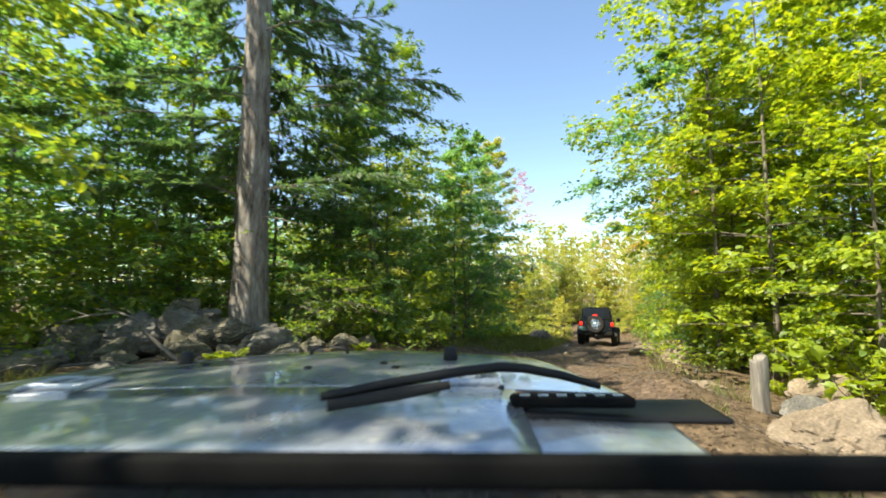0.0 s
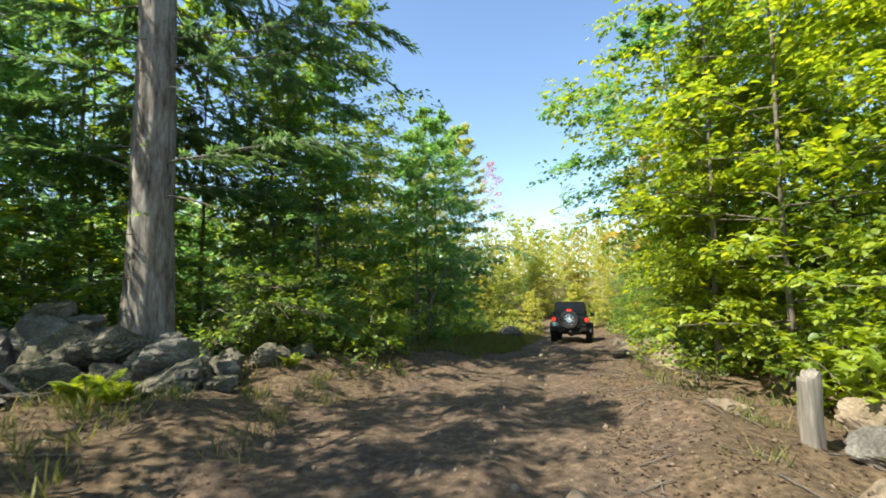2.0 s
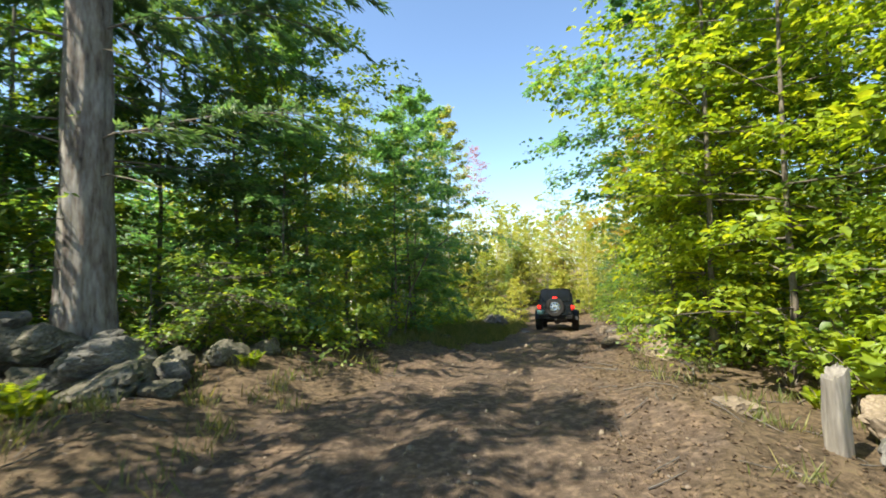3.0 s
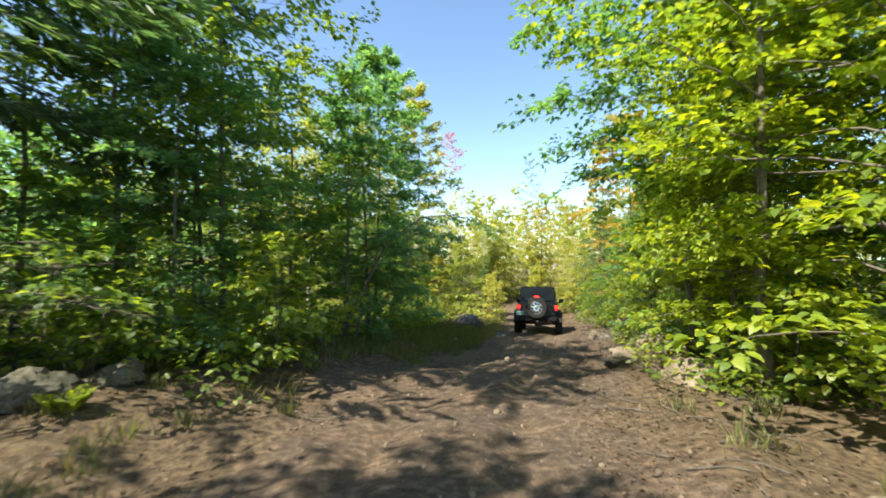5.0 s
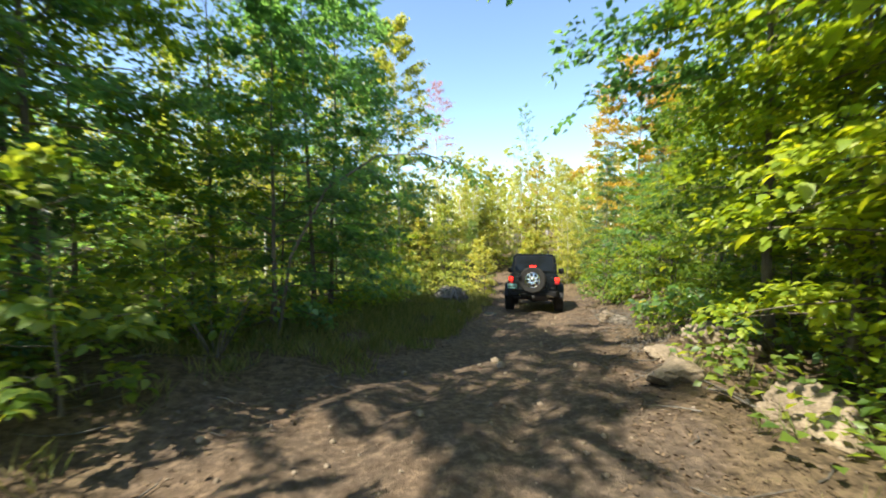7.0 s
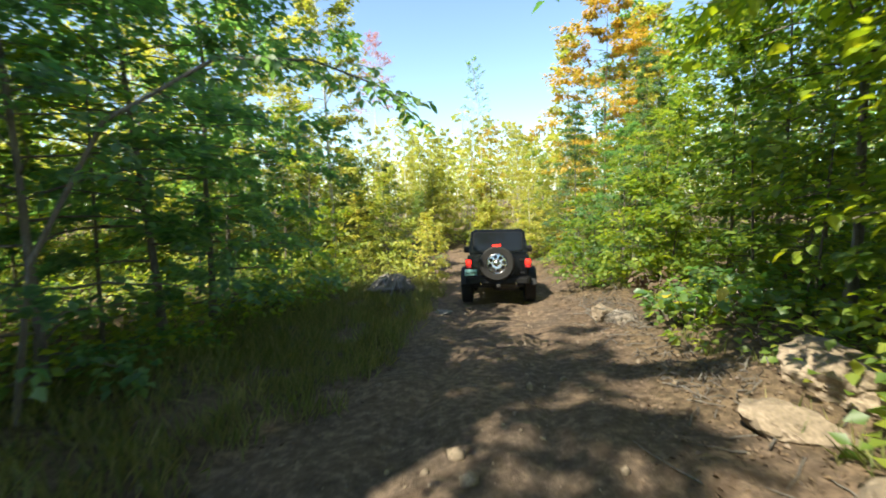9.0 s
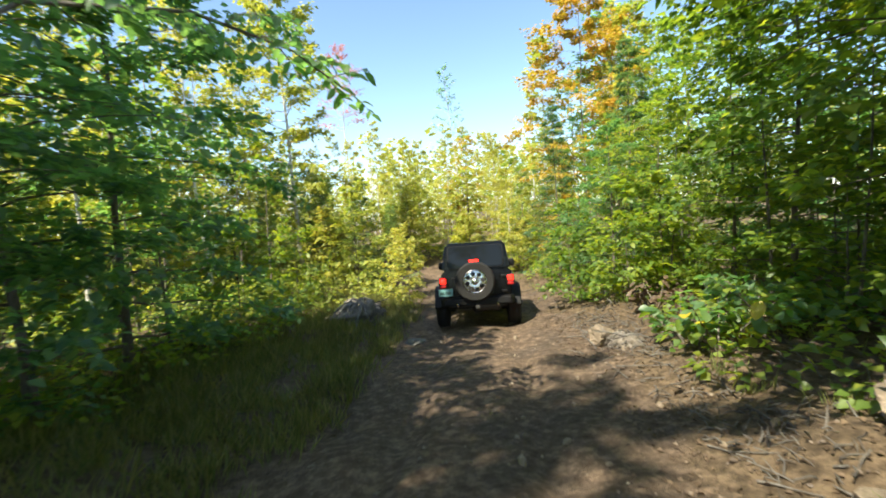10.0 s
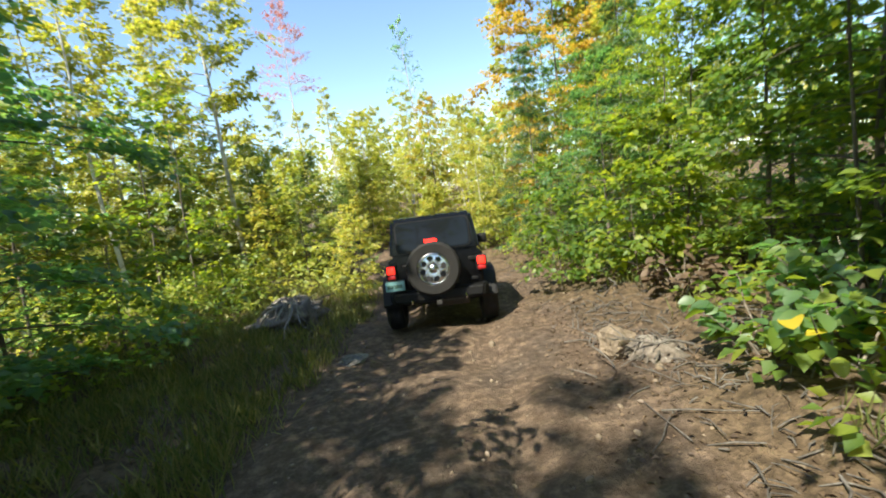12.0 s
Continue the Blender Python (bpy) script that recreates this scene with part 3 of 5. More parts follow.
place_on(overhang, 8.15, 13.9, 0, 1.0, lean=(0, -3))
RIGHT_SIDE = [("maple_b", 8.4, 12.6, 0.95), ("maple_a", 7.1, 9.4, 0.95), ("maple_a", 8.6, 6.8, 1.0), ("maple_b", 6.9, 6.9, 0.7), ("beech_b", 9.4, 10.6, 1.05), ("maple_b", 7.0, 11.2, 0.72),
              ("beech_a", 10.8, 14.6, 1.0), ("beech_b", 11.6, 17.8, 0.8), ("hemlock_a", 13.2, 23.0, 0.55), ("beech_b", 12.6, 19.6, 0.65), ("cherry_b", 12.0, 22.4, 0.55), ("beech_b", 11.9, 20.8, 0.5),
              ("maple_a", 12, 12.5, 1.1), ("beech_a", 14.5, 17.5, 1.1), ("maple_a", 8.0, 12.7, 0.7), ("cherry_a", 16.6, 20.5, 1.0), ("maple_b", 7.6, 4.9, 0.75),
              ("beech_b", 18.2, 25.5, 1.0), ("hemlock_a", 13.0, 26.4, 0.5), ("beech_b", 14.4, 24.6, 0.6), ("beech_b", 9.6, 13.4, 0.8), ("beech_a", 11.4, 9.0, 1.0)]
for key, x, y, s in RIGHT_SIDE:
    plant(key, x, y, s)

# autumn trees that stand out
orange_tree = make_tree("maple_tree", "maple tree turning orange and yellow at the track's bend", "tree", (BARK, LEAF_ORANGE), seed=31, **{**BEECH, "H": 12, "R": 3.5, "base": 0.08, "leaf": 0.165, "nl": 24, "nb": 60})
place_on(orange_tree, 17.0, 29.8, 40, 1.0)
for x, y, s in ((18.4, 28.3, 1.2), (16.2, 31.9, 1.2), (19.4, 30.4, 1.3), (16.9, 27.2, 0.85)):
    plant("far_a", x, y, s)
tall_birch = make_tree("birch_tree", "tall slender birch with a pale bare trunk and yellow-green crown", "tree", (BARK_BIRCH, LEAF_YELLOW), "tall birches", seed=34, H=12, R=1.4, base=0.33, nb=34, nt=8, nl=10, leaf=0.17, trunk=0.085, up=0.6, shape="tall", twigs=False, lean=0.04)
place_on(tall_birch, 0.9, 31.5, 140, 1.0, lean=(0, 2))
for x, y, t, s in ((9.9, 43, 60, 0.75), (6.6, 37.5, 220, 0.62), (-2.2, 29.5, 300, 0.95), (12.8, 37.5, 20, 0.62), (2.2, 37, 80, 1.0), (-1.2, 35, 10, 1.05)):
    repeat_on(tall_birch, x, y, t, s, lean=(0, 3 * math.sin(t)))
leading_birch = make_tree("birch_tree", "tall birch with a bare white trunk and broad yellow-green crown", "tree", (BARK_BIRCH, LEAF_YELLOW), seed=35, H=14.5, R=2.3, base=0.27, nb=60, nt=11, nl=18, leaf=0.19, trunk=0.12, up=0.5, twigs=False, lean=0.03)
place_on(leading_birch, 4.35, 34.2, 0, 1.0, lean=(0, -2))
red_birch = make_tree("birch_tree", "tall bare-trunked birch with a thin red crown", "tree", (BARK_BIRCH, LEAF_RED), seed=32, H=17, R=2.4, base=0.62, nb=34, nt=10, nl=9, leaf=0.13, trunk=0.13, up=0.7, lean=0.02)
place_on(red_birch, 8.3, 45.0, 10, 0.84)
grey_aspen = make_tree("aspen_tree", "slim aspen with thin grey-green crown above the woods", "tree", (BARK_BIRCH, LEAF_SHADE), seed=36, H=11.5, R=1.6, base=0.25, nb=30, nt=7, nl=8, leaf=0.13, trunk=0.09, up=0.7, shape="tall", twigs=True, lean=0.06)
place_on(grey_aspen, 15.0, 39.5, 0, 1.0, lean=(0, -5))
orange_far = make_tree("maple_tree", "distant small maple with orange crown", "tree", (BARK, LEAF_ORANGE), seed=33, H=9, R=1.8, base=0.2, nb=30, nt=7, nl=8, leaf=0.2, trunk=0.08, up=0.5, twigs=False)
place_on(orange_far, 13.8, 36.4, 0, 0.75)

BEHIND = [("wood_a", 7, -9, 0.8), ("wood_b", 10, -4, 0.8), ("wood_a", -9, -14, 0.7), ("wood_b", -5, -20, 0.8), ("wood_a", 2, -26, 0.9), ("wood_b", 12, -16, 0.9), ("wood_a", 6, -20, 0.8), ("wood_b", -14, -4, 0.7), ("wood_a", 16, -8, 0.9), ("wood_b", -1, -30, 0.9)]
for key, x, y, s in BEHIND:
    plant(key, x, y, s)

proto("thicket_a", "thicket_bush", "tall green thicket bush under the forest trees", "bush", (BARK, LEAF_SHADE), group="forest thicket", seed=26, H=5.5, R=2.3, base=0.02, nb=26, nt=7, nl=6, leaf=0.3, trunk=0.04, up=0.45, twigs=False)
for i in range(34):
    y = 3 + 24 * ((i * 0.618) % 1)
    plant("thicket_a", route_x(y) + (12.5 + 9 * ((i * 0.755) % 1)) * (1 if i % 5 < 2 else -1.25), y, 0.75 + 0.5 * ((i * 0.37) % 1))
for i in range(12):
    plant("thicket_a", -20 + 1.3 * i, 27.5 + 8 * ((i * 0.618) % 1), 0.8 + 0.4 * ((i * 0.37) % 1))

# background forest, drawn at random between set limits
r2 = np.random.default_rng(5)
for i in range(19):
    x, y = r2.uniform(-26, -9), r2.uniform(4, 44)
    if x > -15 and y < 22:
        x -= 8
    if y > 22:
        x -= 7
    plant("wood_a" if i % 3 else "wood_b", x, y, r2.uniform(0.7, 0.95))
for i in range(12):
    x, y = r2.uniform(16, 30), r2.uniform(4, 40)
    plant("wood_b" if i % 3 else "wood_a", x, y, r2.uniform(0.65, 0.95))
for x, y, s in ((0.6, 34.5, 1.3), (-2.4, 33, 1.3), (2.0, 39, 1.3), (-5.5, 35, 1.4), (12.4, 41, 0.8), (16.4, 38, 0.8), (-6.5, 31, 1.2)):
    plant("far_a", x, y, s)
for i in range(36):
    y = r2.uniform(37, 62)
    x = r2.uniform(-18, 36)
    plant("far_a" if i % 2 else "far_b", x, y, r2.uniform(0.8, 1.15) * (0.78 if 1 < x < 19 and y < 50 else 1))
for i in range(40):
    y = r2.uniform(26, 36)
    d = r2.uniform(2.6, 12) * (1 if i % 3 else -1)
    if 1.2 < route_x(y) - d * (0.6 if i % 3 else 1) < 7 and y < 33.8:
        continue   # the birch's foot is open
    plant(("far_b", "sapling_a", "pine_young", "sapling_a")[i % 4], route_x(y) - d * (0.6 if i % 3 else 1), y, r2.uniform(0.5, 0.85))
for i in range(16):
    x, y, s = r2.uniform(2, 16), r2.uniform(36, 41), r2.uniform(0.8, 1.3)
    if x > 6.2 or i % 2:
        plant("sapling_a", x, y, s)
for x, y, s in ((5.6, 33.6, 0.75), (6.6, 32.6, 0.6), (3.0, 32.8, 0.7), (7.4, 35.2, 0.8), (1.6, 33.5, 0.85), (5.0, 36.5, 0.9), (-0.8, 31.5, 0.8), (3.6, 37.5, 0.95)):
    plant("pine_young", x, y, s)
for i in range(14):
    plant("sapling_a", -6 + 0.95 * i, 30.5 + 5.5 * ((i * 0.618) % 1) + (2.5 if 2 < -6 + 0.95 * i < 5 else 0), 0.7 + 0.5 * ((i * 0.37) % 1))
for i in range(13):
    plant("far_b" if i % 2 else "far_a", -14 + 1.15 * i, 33 + 7 * ((i * 0.618) % 1), 0.85 + 0.3 * ((i * 0.37) % 1))


def far_woods():
    """The woods beyond: hundreds of crowns with ragged tops on thin stems, closing the view all round."""
    r = np.random.default_rng(9)
    P, A, N, S, tubes = [], [], [], [], []
    for i in range(620):
        a = r.uniform(-1.75, 1.75) if i < 520 else r.uniform(1.75, 4.53)
        q = r.uniform(58, 115)
        x, y = 5 + q * math.sin(a), 8 + q * math.cos(a)
        z = ground_z(x, y)
        H = r.uniform(8, 13)
        m = 105
        u = r.uniform(0, 1, m) ** 0.8
        wide = 2.3 * (0.35 + 0.65 * np.sin(np.pi * np.clip(0.15 + 0.85 * u, 0, 1)))
        t = r.uniform(0, 6.28, m)
        w = wide * np.sqrt(r.uniform(0.05, 1, m))
        P.append(np.stack([x + w * np.cos(t), y + w * np.sin(t), z + 0.4 + u * H], 1))
        A.append(np.stack([np.cos(t), np.sin(t), r.normal(-0.1, 0.4, m)], 1))
        S.append(r.uniform(0.45, 0.95, m))
        tubes.append((np.array([[x, y, z - 0.2], [x + r.normal(0, 0.2), y, z + H * 0.5], [x, y, z + H]]), np.array([0.12, 0.09, 0.02])))
    P, A, S = np.concatenate(P), np.concatenate(A), np.concatenate(S)
    V, F = blades(P, A, np.array([0, 0, 1.0]) + r.normal(0, 0.6, P.shape), S, S * 0.4, 0.3)
    woods = tagged(new("far_woods", fast_mesh("far_woods", V, F, LEAF_YELLOW)), "sunlit yellow-green woods in the distance", "woods", kind="stuff")
    V, F = tube_arrays(tubes, 5)
    part("stems", fast_mesh("stems", V, F, BARK_BIRCH, True), woods)


far_woods()


def undergrowth():
    """Low leafy growth on the forest floor beside the track."""
    r = np.random.default_rng(10)
    P, A, S = [], [], []
    for i in range(1900):
        y = r.uniform(3, 40)
        d = r.uniform(3.0, 16) ** 1.0
        side = -1 if i % 2 else 1
        if side < 0 and y < 11 and (i % 3 or y < 7.5):
            d += 3.4
        if side < 0 and y > 13 and d < 4.4:
            d += 3.0
        if side > 0 and y < 10:
            d += 3.0
        x = route_x(y) + side * d
        h = r.uniform(0.25, 0.9)
        m = 34
        t = r.uniform(0, 6.28, m)
        w = 0.42 * np.sqrt(r.uniform(0.02, 1, m))
        px, py = x + w * np.cos(t), y + w * np.sin(t)
        rows = (np.stack([px, py, ground_z(px, py) + h * r.uniform(0.15, 1, m)], 1),
                np.stack([np.cos(t), np.sin(t), r.normal(-0.1, 0.3, m)], 1), r.uniform(0.08, 0.17, m))
        if -6.6 < x < -1.4 and 7.5 < y < 11.3:
            continue   # the tumbled stones lie bare
        for kept, row in zip((P, A, S), rows):
            kept.append(row)
    P, A, S = np.concatenate(P), np.concatenate(A), np.concatenate(S)
    V, F = blades(P, A, np.array([0, 0, 1.0]) + r.normal(0, 0.4, P.shape), S, S * 0.36, 0.3)
    tagged(new("undergrowth", fast_mesh("undergrowth", V, F, LEAF_GREEN)), "low green leafy undergrowth on the forest floor", "undergrowth", kind="stuff")


undergrowth()


def sunlit_brush():
    """Knee-high brush over the open ground beyond the bend."""
    r = np.random.default_rng(12)
    P, A, S = [], [], []
    for i in range(1150):
        y = r.uniform(25.5, 52)
        side = -1 if i % 3 else 1
        x = route_x(y) + side * r.uniform(2.3, 19)
        h = r.uniform(0.35, 1.5) * (0.6 if y < 29 else 1)
        m = 32
        t = r.uniform(0, 6.28, m)
        w = 0.55 * np.sqrt(r.uniform(0.02, 1, m))
        px, py = x + w * np.cos(t), y + w * np.sin(t)
        P.append(np.stack([px, py, ground_z(px, py) + h * r.uniform(0.1, 1, m)], 1))
        A.append(np.stack([np.cos(t), np.sin(t), r.normal(0.1, 0.4, m)], 1))
        S.append(r.uniform(0.1, 0.2, m))
    P, A, S = np.concatenate(P), np.concatenate(A), np.concatenate(S)
    V, F = blades(P, A, np.array([0, 0, 1.0]) + r.normal(0, 0.5, P.shape), S, S * 0.34, 0.3)
    tagged(new("sunlit_brush", fast_mesh("sunlit_brush", V, F, LEAF_YELLOW)), "yellow-green knee-high brush in the sunlit clearing", "brush", kind="stuff")


sunlit_brush()


# ---- the great pine ----
def great_pine():
    r = np.random.default_rng(41)
    root = tagged(new("pine_tree"), "tall old pine with furrowed grey-brown bark", "tree")
    k, n = 40, 40
    H = 17.0
    v, f = [], []
    for j in range(k):
        z = H * j / (k - 1) - 0.25
        rad = 0.42 * (1 - 0.6 * j / (k - 1)) + 0.22 * math.exp(-max(z, 0) * 2.2)
        for i in range(n):
            a = 2 * math.pi * i / n
            ridge = 0.02 * math.sin(i * 9.0 * math.pi * 2 / n + 1.3 * math.sin(j * 0.9)) + 0.03 * noise.noise(Vector((3 * math.cos(a), 3 * math.sin(a), z * 1.2)))
            flare = 0.1 * math.exp(-max(z, 0) * 2.5) * math.cos(5 * a + 0.6)
            v.append(((rad + ridge + flare) * math.cos(a) - 0.006 * z, (rad + ridge + flare) * math.sin(a), z))
    for j in range(k - 1):
        for i in range(n):
            f.append((j * n + i, j * n + (i + 1) % n, (j + 1) * n + (i + 1) % n, (j + 1) * n + i))
    part("trunk", fast_mesh("trunk", v, f, BARK_PINE, True), root)
    tubes, P, A, N = [], [], [], []
    az = 0.0
    for b in range(72):
        z = 3.0 + 13.0 * (b / 72) ** 1.25
        az += 2.4 + r.normal(0, 0.3)
        if math.sin(az) < -0.45 and b < 44:   # few limbs left on the trunk's open side
            az += math.pi
        L = r.uniform(2.2, 4.2) * (1.15 - 0.5 * b / 72)
        L *= 0.45 if b < 5 else 1.2 if math.cos(az) > 0.2 and z < 11 else 1
        line = bent((-0.006 * z, 0, z), (math.cos(az), math.sin(az), 0.12 + r.normal(0, 0.1)), L, 8, 0.18, 0.09, r)
        tubes.append((line, np.linspace(0.024, 0.005, 8)))
        if b < 5:
            continue
        for j in range(26):
            fr = r.uniform(0.12, 1)
            i = min(6, int(fr * 7))
            s0 = line[i] + (line[i + 1] - line[i]) * (fr * 7 - i)
            d = line[-1] - line[0]
            d /= np.linalg.norm(d)
            lat = np.cross(d, [0, 0, 1.0]) * (1 if j % 2 else -1)
            tl = bent(s0, d * 0.8 + lat * r.uniform(0.4, 1), L * r.uniform(0.15, 0.3), 4, 0.2, 0.08, r)
            tubes.append((tl, np.array([0.01, 0.008, 0.006, 0.003])))
            m = 44
            g = r.uniform(0.1, 1, m)
            P.append(np.stack([np.interp(g * 3, np.arange(4), tl[:, c]) for c in range(3)], 1) + r.normal(0, 0.02, (m, 3)))
            A.append((tl[-1] - tl[0]) + r.normal(0, 0.28, (m, 3)))
            N.append(np.array([0, 0, 1.0]) + r.normal(0, 0.5, (m, 3)))
    for b in range(16):   # dead snags low on the trunk
        z = r.uniform(1.6, 6.5)
        a = r.uniform(0, 6.28)
        L = r.uniform(0.3, 1.2)
        tubes.append((bent((-0.006 * z + 0.3 * math.cos(a), 0.3 * math.sin(a), z), (math.cos(a), math.sin(a), r.normal(0, 0.25)), L, 6, 0.15, 0.12, r), np.linspace(0.012, 0.003, 6)))
    V, F = tube_arrays(tubes, 5)
    part("branch_frame", fast_mesh("branch_frame", V, F, BARK, True), root)
    P, A, N = np.concatenate(P), np.concatenate(A), np.concatenate(N)
    V, F = blades(P, A, N, 0.19 * r.uniform(0.7, 1.2, len(P)), np.full(len(P), 0.02), 0.1)
    part("crown", fast_mesh("crown", V, F, NEEDLE), root)
    return root


place_on(great_pine(), -4.75, 10.75, 0, 1.0)


# ---- stones ----
def boulder(name, label, size, mat, seed, x, y, turn=0, sink=0.25, group="", lift=0.0):
    """A broken stone: a ball cut by random planes, with worn edges and a rough skin."""
    r = np.random.default_rng(seed)
    cuts = r.normal(0, 1, (20, 3))
    cuts /= np.linalg.norm(cuts, axis=1, keepdims=True)
    depth = r.uniform(0.5, 0.95, 20)
    bm = bmesh.new()
    bmesh.ops.create_icosphere(bm, subdivisions=5 if max(size) > 0.8 else 4, radius=1.0)
    off = Vector((seed * 3.7, seed * 1.3, seed * 2.1))
    for v in bm.verts:
        c = v.co.normalized()
        dots = cuts @ np.array(c[:])
        lim = np.where(dots > 0.05, depth / np.maximum(dots, 0.05), 9)
        q = -math.log(np.exp(-80 * np.append(lim, 1.02)).sum()) / 80
        crack = max(0.0, 1 - abs(noise.noise(c * 2.3 + off)) * 9)
        q *= 1 + 0.16 * noise.noise(c * 1.5 - off) + 0.07 * noise.noise(c * 4 + off) + 0.045 * noise.noise(c * 9 + off) + 0.025 * noise.noise(c * 21 + off) - 0.09 * crack
        v.co = Vector((c.x * q * size[0] / 1.55, c.y * q * size[1] / 1.55, c.z * q * size[2] / 1.55))
    ob = tagged(new(name, finish(bm, name, mat, True, 24)), label, "rock", group)
    ob.matrix_basis = pose(x, y, ground_z(x, y) + size[2] * (0.5 - sink) + lift, 0, 0, turn)
    return ob


BANK = [(-5.85, 9.75, 1.15, 0.8, 0.9, 0.1), (-5.3, 9.6, 0.95, 0.7, 0.75, 0.3), (-5.95, 9.95, 0.85, 0.6, 0.5, 0.75), (-5.35, 9.95, 0.75, 0.5, 0.45, 0.75), (-5.5, 9.2, 0.7, 0.5, 0.5, 0.1), (-4.72, 9.85, 0.9, 0.7, 0.62, 0.5), (-3.58, 9.6, 0.95, 0.75, 0.6, 0.22), (-4.2, 9.75, 0.65, 0.5, 0.5, 0.32), (-3.35, 9.15, 1.5, 0.9, 0.62, -0.08),
        (-2.75, 9.5, 0.5, 0.4, 0.4, 0.1), (-4.5, 9.35, 0.9, 0.7, 0.6, 0.0), (-5.1, 9.0, 0.9, 0.7, 0.55, 0.0), (-6.6, 9.7, 1.3, 1.0, 1.0, 0.1), (-7.6, 8.9, 1.1, 1.0, 0.9, 0), (-6.4, 8.5, 0.9, 0.7, 0.55, 0),
        (-7.2, 7.6, 0.9, 0.7, 0.6, 0), (-8.6, 8.2, 0.9, 0.8, 0.6, 0), (-8.3, 9.6, 1.0, 0.8, 0.7, 0.1), (-7.2, 9.7, 0.8, 0.7, 0.55, 0.45), (-2.4, 10.4, 0.7, 0.6, 0.5, 0), (-2.0, 11.3, 0.6, 0.5, 0.4, 0),
        (-5.7, 7.4, 0.5, 0.4, 0.3, 0), (-2.6, 8.9, 0.55, 0.45, 0.35, 0), (-5.9, 8.1, 0.6, 0.5, 0.4, 0), (-4.1, 10.2, 0.7, 0.5, 0.5, 0.4), (-6.6, 6.9, 0.75, 0.6, 0.5, 0), (-3.0, 10.0, 0.7, 0.6, 0.5, 0.05)]
for i, (x, y, sx, sy, sz, up) in enumerate(BANK):
    boulder("boulder", "mossy grey granite boulder in the tumbled bank", (sx, sy, sz), ROCK_MOSS if i % 3 else ROCK, i + 1, x, y, 37 * i, 0.22, "boulders of the tumbled bank", up)

# trackside stones, post and debris
boulder("boulder", "large flat buff stone at the track's edge", (1.5, 0.95, 0.75), ROCK_WARM, 21, 4.1, 4.75, 15, 0.3)
boulder("boulder", "pale rounded stone beside the old post", (0.85, 0.65, 0.62), ROCK_WARM, 22, 5.55, 6.6, 50, 0.2)
boulder("boulder", "pale rounded stone behind the old post", (0.7, 0.6, 0.66), ROCK_WARM, 23, 6.25, 6.9, 80, 0.2)
boulder("boulder", "grey stone leaning against the old post", (0.7, 0.6, 0.42), ROCK, 24, 4.95, 5.9, 10, 0.3)
boulder("boulder", "low brown stone in the leaf litter", (0.8, 0.5, 0.35), ROCK_WARM, 25, 4.5, 7.6, 30, 0.4)
boulder("boulder", "big rounded buff boulder beside the track", (1.2, 1.0, 0.7), ROCK_WARM, 26, 7.6, 14.35, 70, 0.5)
# tan mound put in for a sunlit patch of bare soil
boulder("boulder", "low tan mound in place of sunlit soil beside the track", (1.0, 0.75, 0.6), ROCK_WARM, 32, 6.15, 11.65, -35, 0.3)
boulder("boulder", "low brown stone bedded in dirt", (0.8, 0.55, 0.34), ROCK_WARM, 31, 5.9, 13.0, 20, 0.4)
boulder("boulder", "low brown stone bedded in dirt", (0.8, 0.6, 0.36), ROCK_WARM, 33, 6.55, 14.1, 75, 0.4)
boulder("boulder", "small bright buff stone on the track's edge", (0.5, 0.4, 0.32), ROCK_WARM, 27, 8.35, 18.6, 0, 0.3)
boulder("boulder", "half-buried stone in the track", (0.5, 0.4, 0.2), ROCK, 29, 5.9, 21.0, 60, 0.5)


def old_post():
    bm = bmesh.new()
    n, k = 28, 18
    rings = []
    for j in range(k):
        z = -0.12 + 0.87 * min(1, j / (k - 2))
        sq = 1.0 if j < k - 2 else (0.96 if j == k - 2 else 0.5)
        ring = []
        for i in range(n):
            a = 2 * math.pi * i / n
            c, s = math.cos(a), math.sin(a)
            r = 0.105 * sq / max(abs(c), abs(s)) ** 0.8
            split = max(0.0, 1 - 7 * abs(noise.noise(Vector((c * 2.6, s * 2.6, z * 0.5)))))
            r *= 1 + 0.14 * noise.noise(Vector((c * 1.5, s * 1.5, z * 2.0))) + 0.08 * noise.noise(Vector((c * 7, s * 7, z * 1.2))) - 0.12 * split
            top = (0.05 * c + 0.07 * noise.noise(Vector((c * 2, s * 2, 3))) - 0.03 * split) if j >= k - 2 else 0
            ring.append(bm.verts.new((c * r + 0.03 * z, s * r * 0.8, z + top)))
        rings.append(ring)
    for a, b in zip(rings, rings[1:]):
        for i in range(n):
            bm.faces.new((a[i], a[(i + 1) % n], b[(i + 1) % n], b[i]))
    bm.faces.new(rings[-1])
    ob = tagged(new("wooden_post", finish(bm, "wooden_post", WOOD_GREY, True, 50)), "short weathered grey wooden post standing in the soil", "post")
    x, y = 4.62, 6.46
    ob.matrix_basis = pose(x, y, ground_z(x, y), 0, -3, 12)
    return ob


old_post()


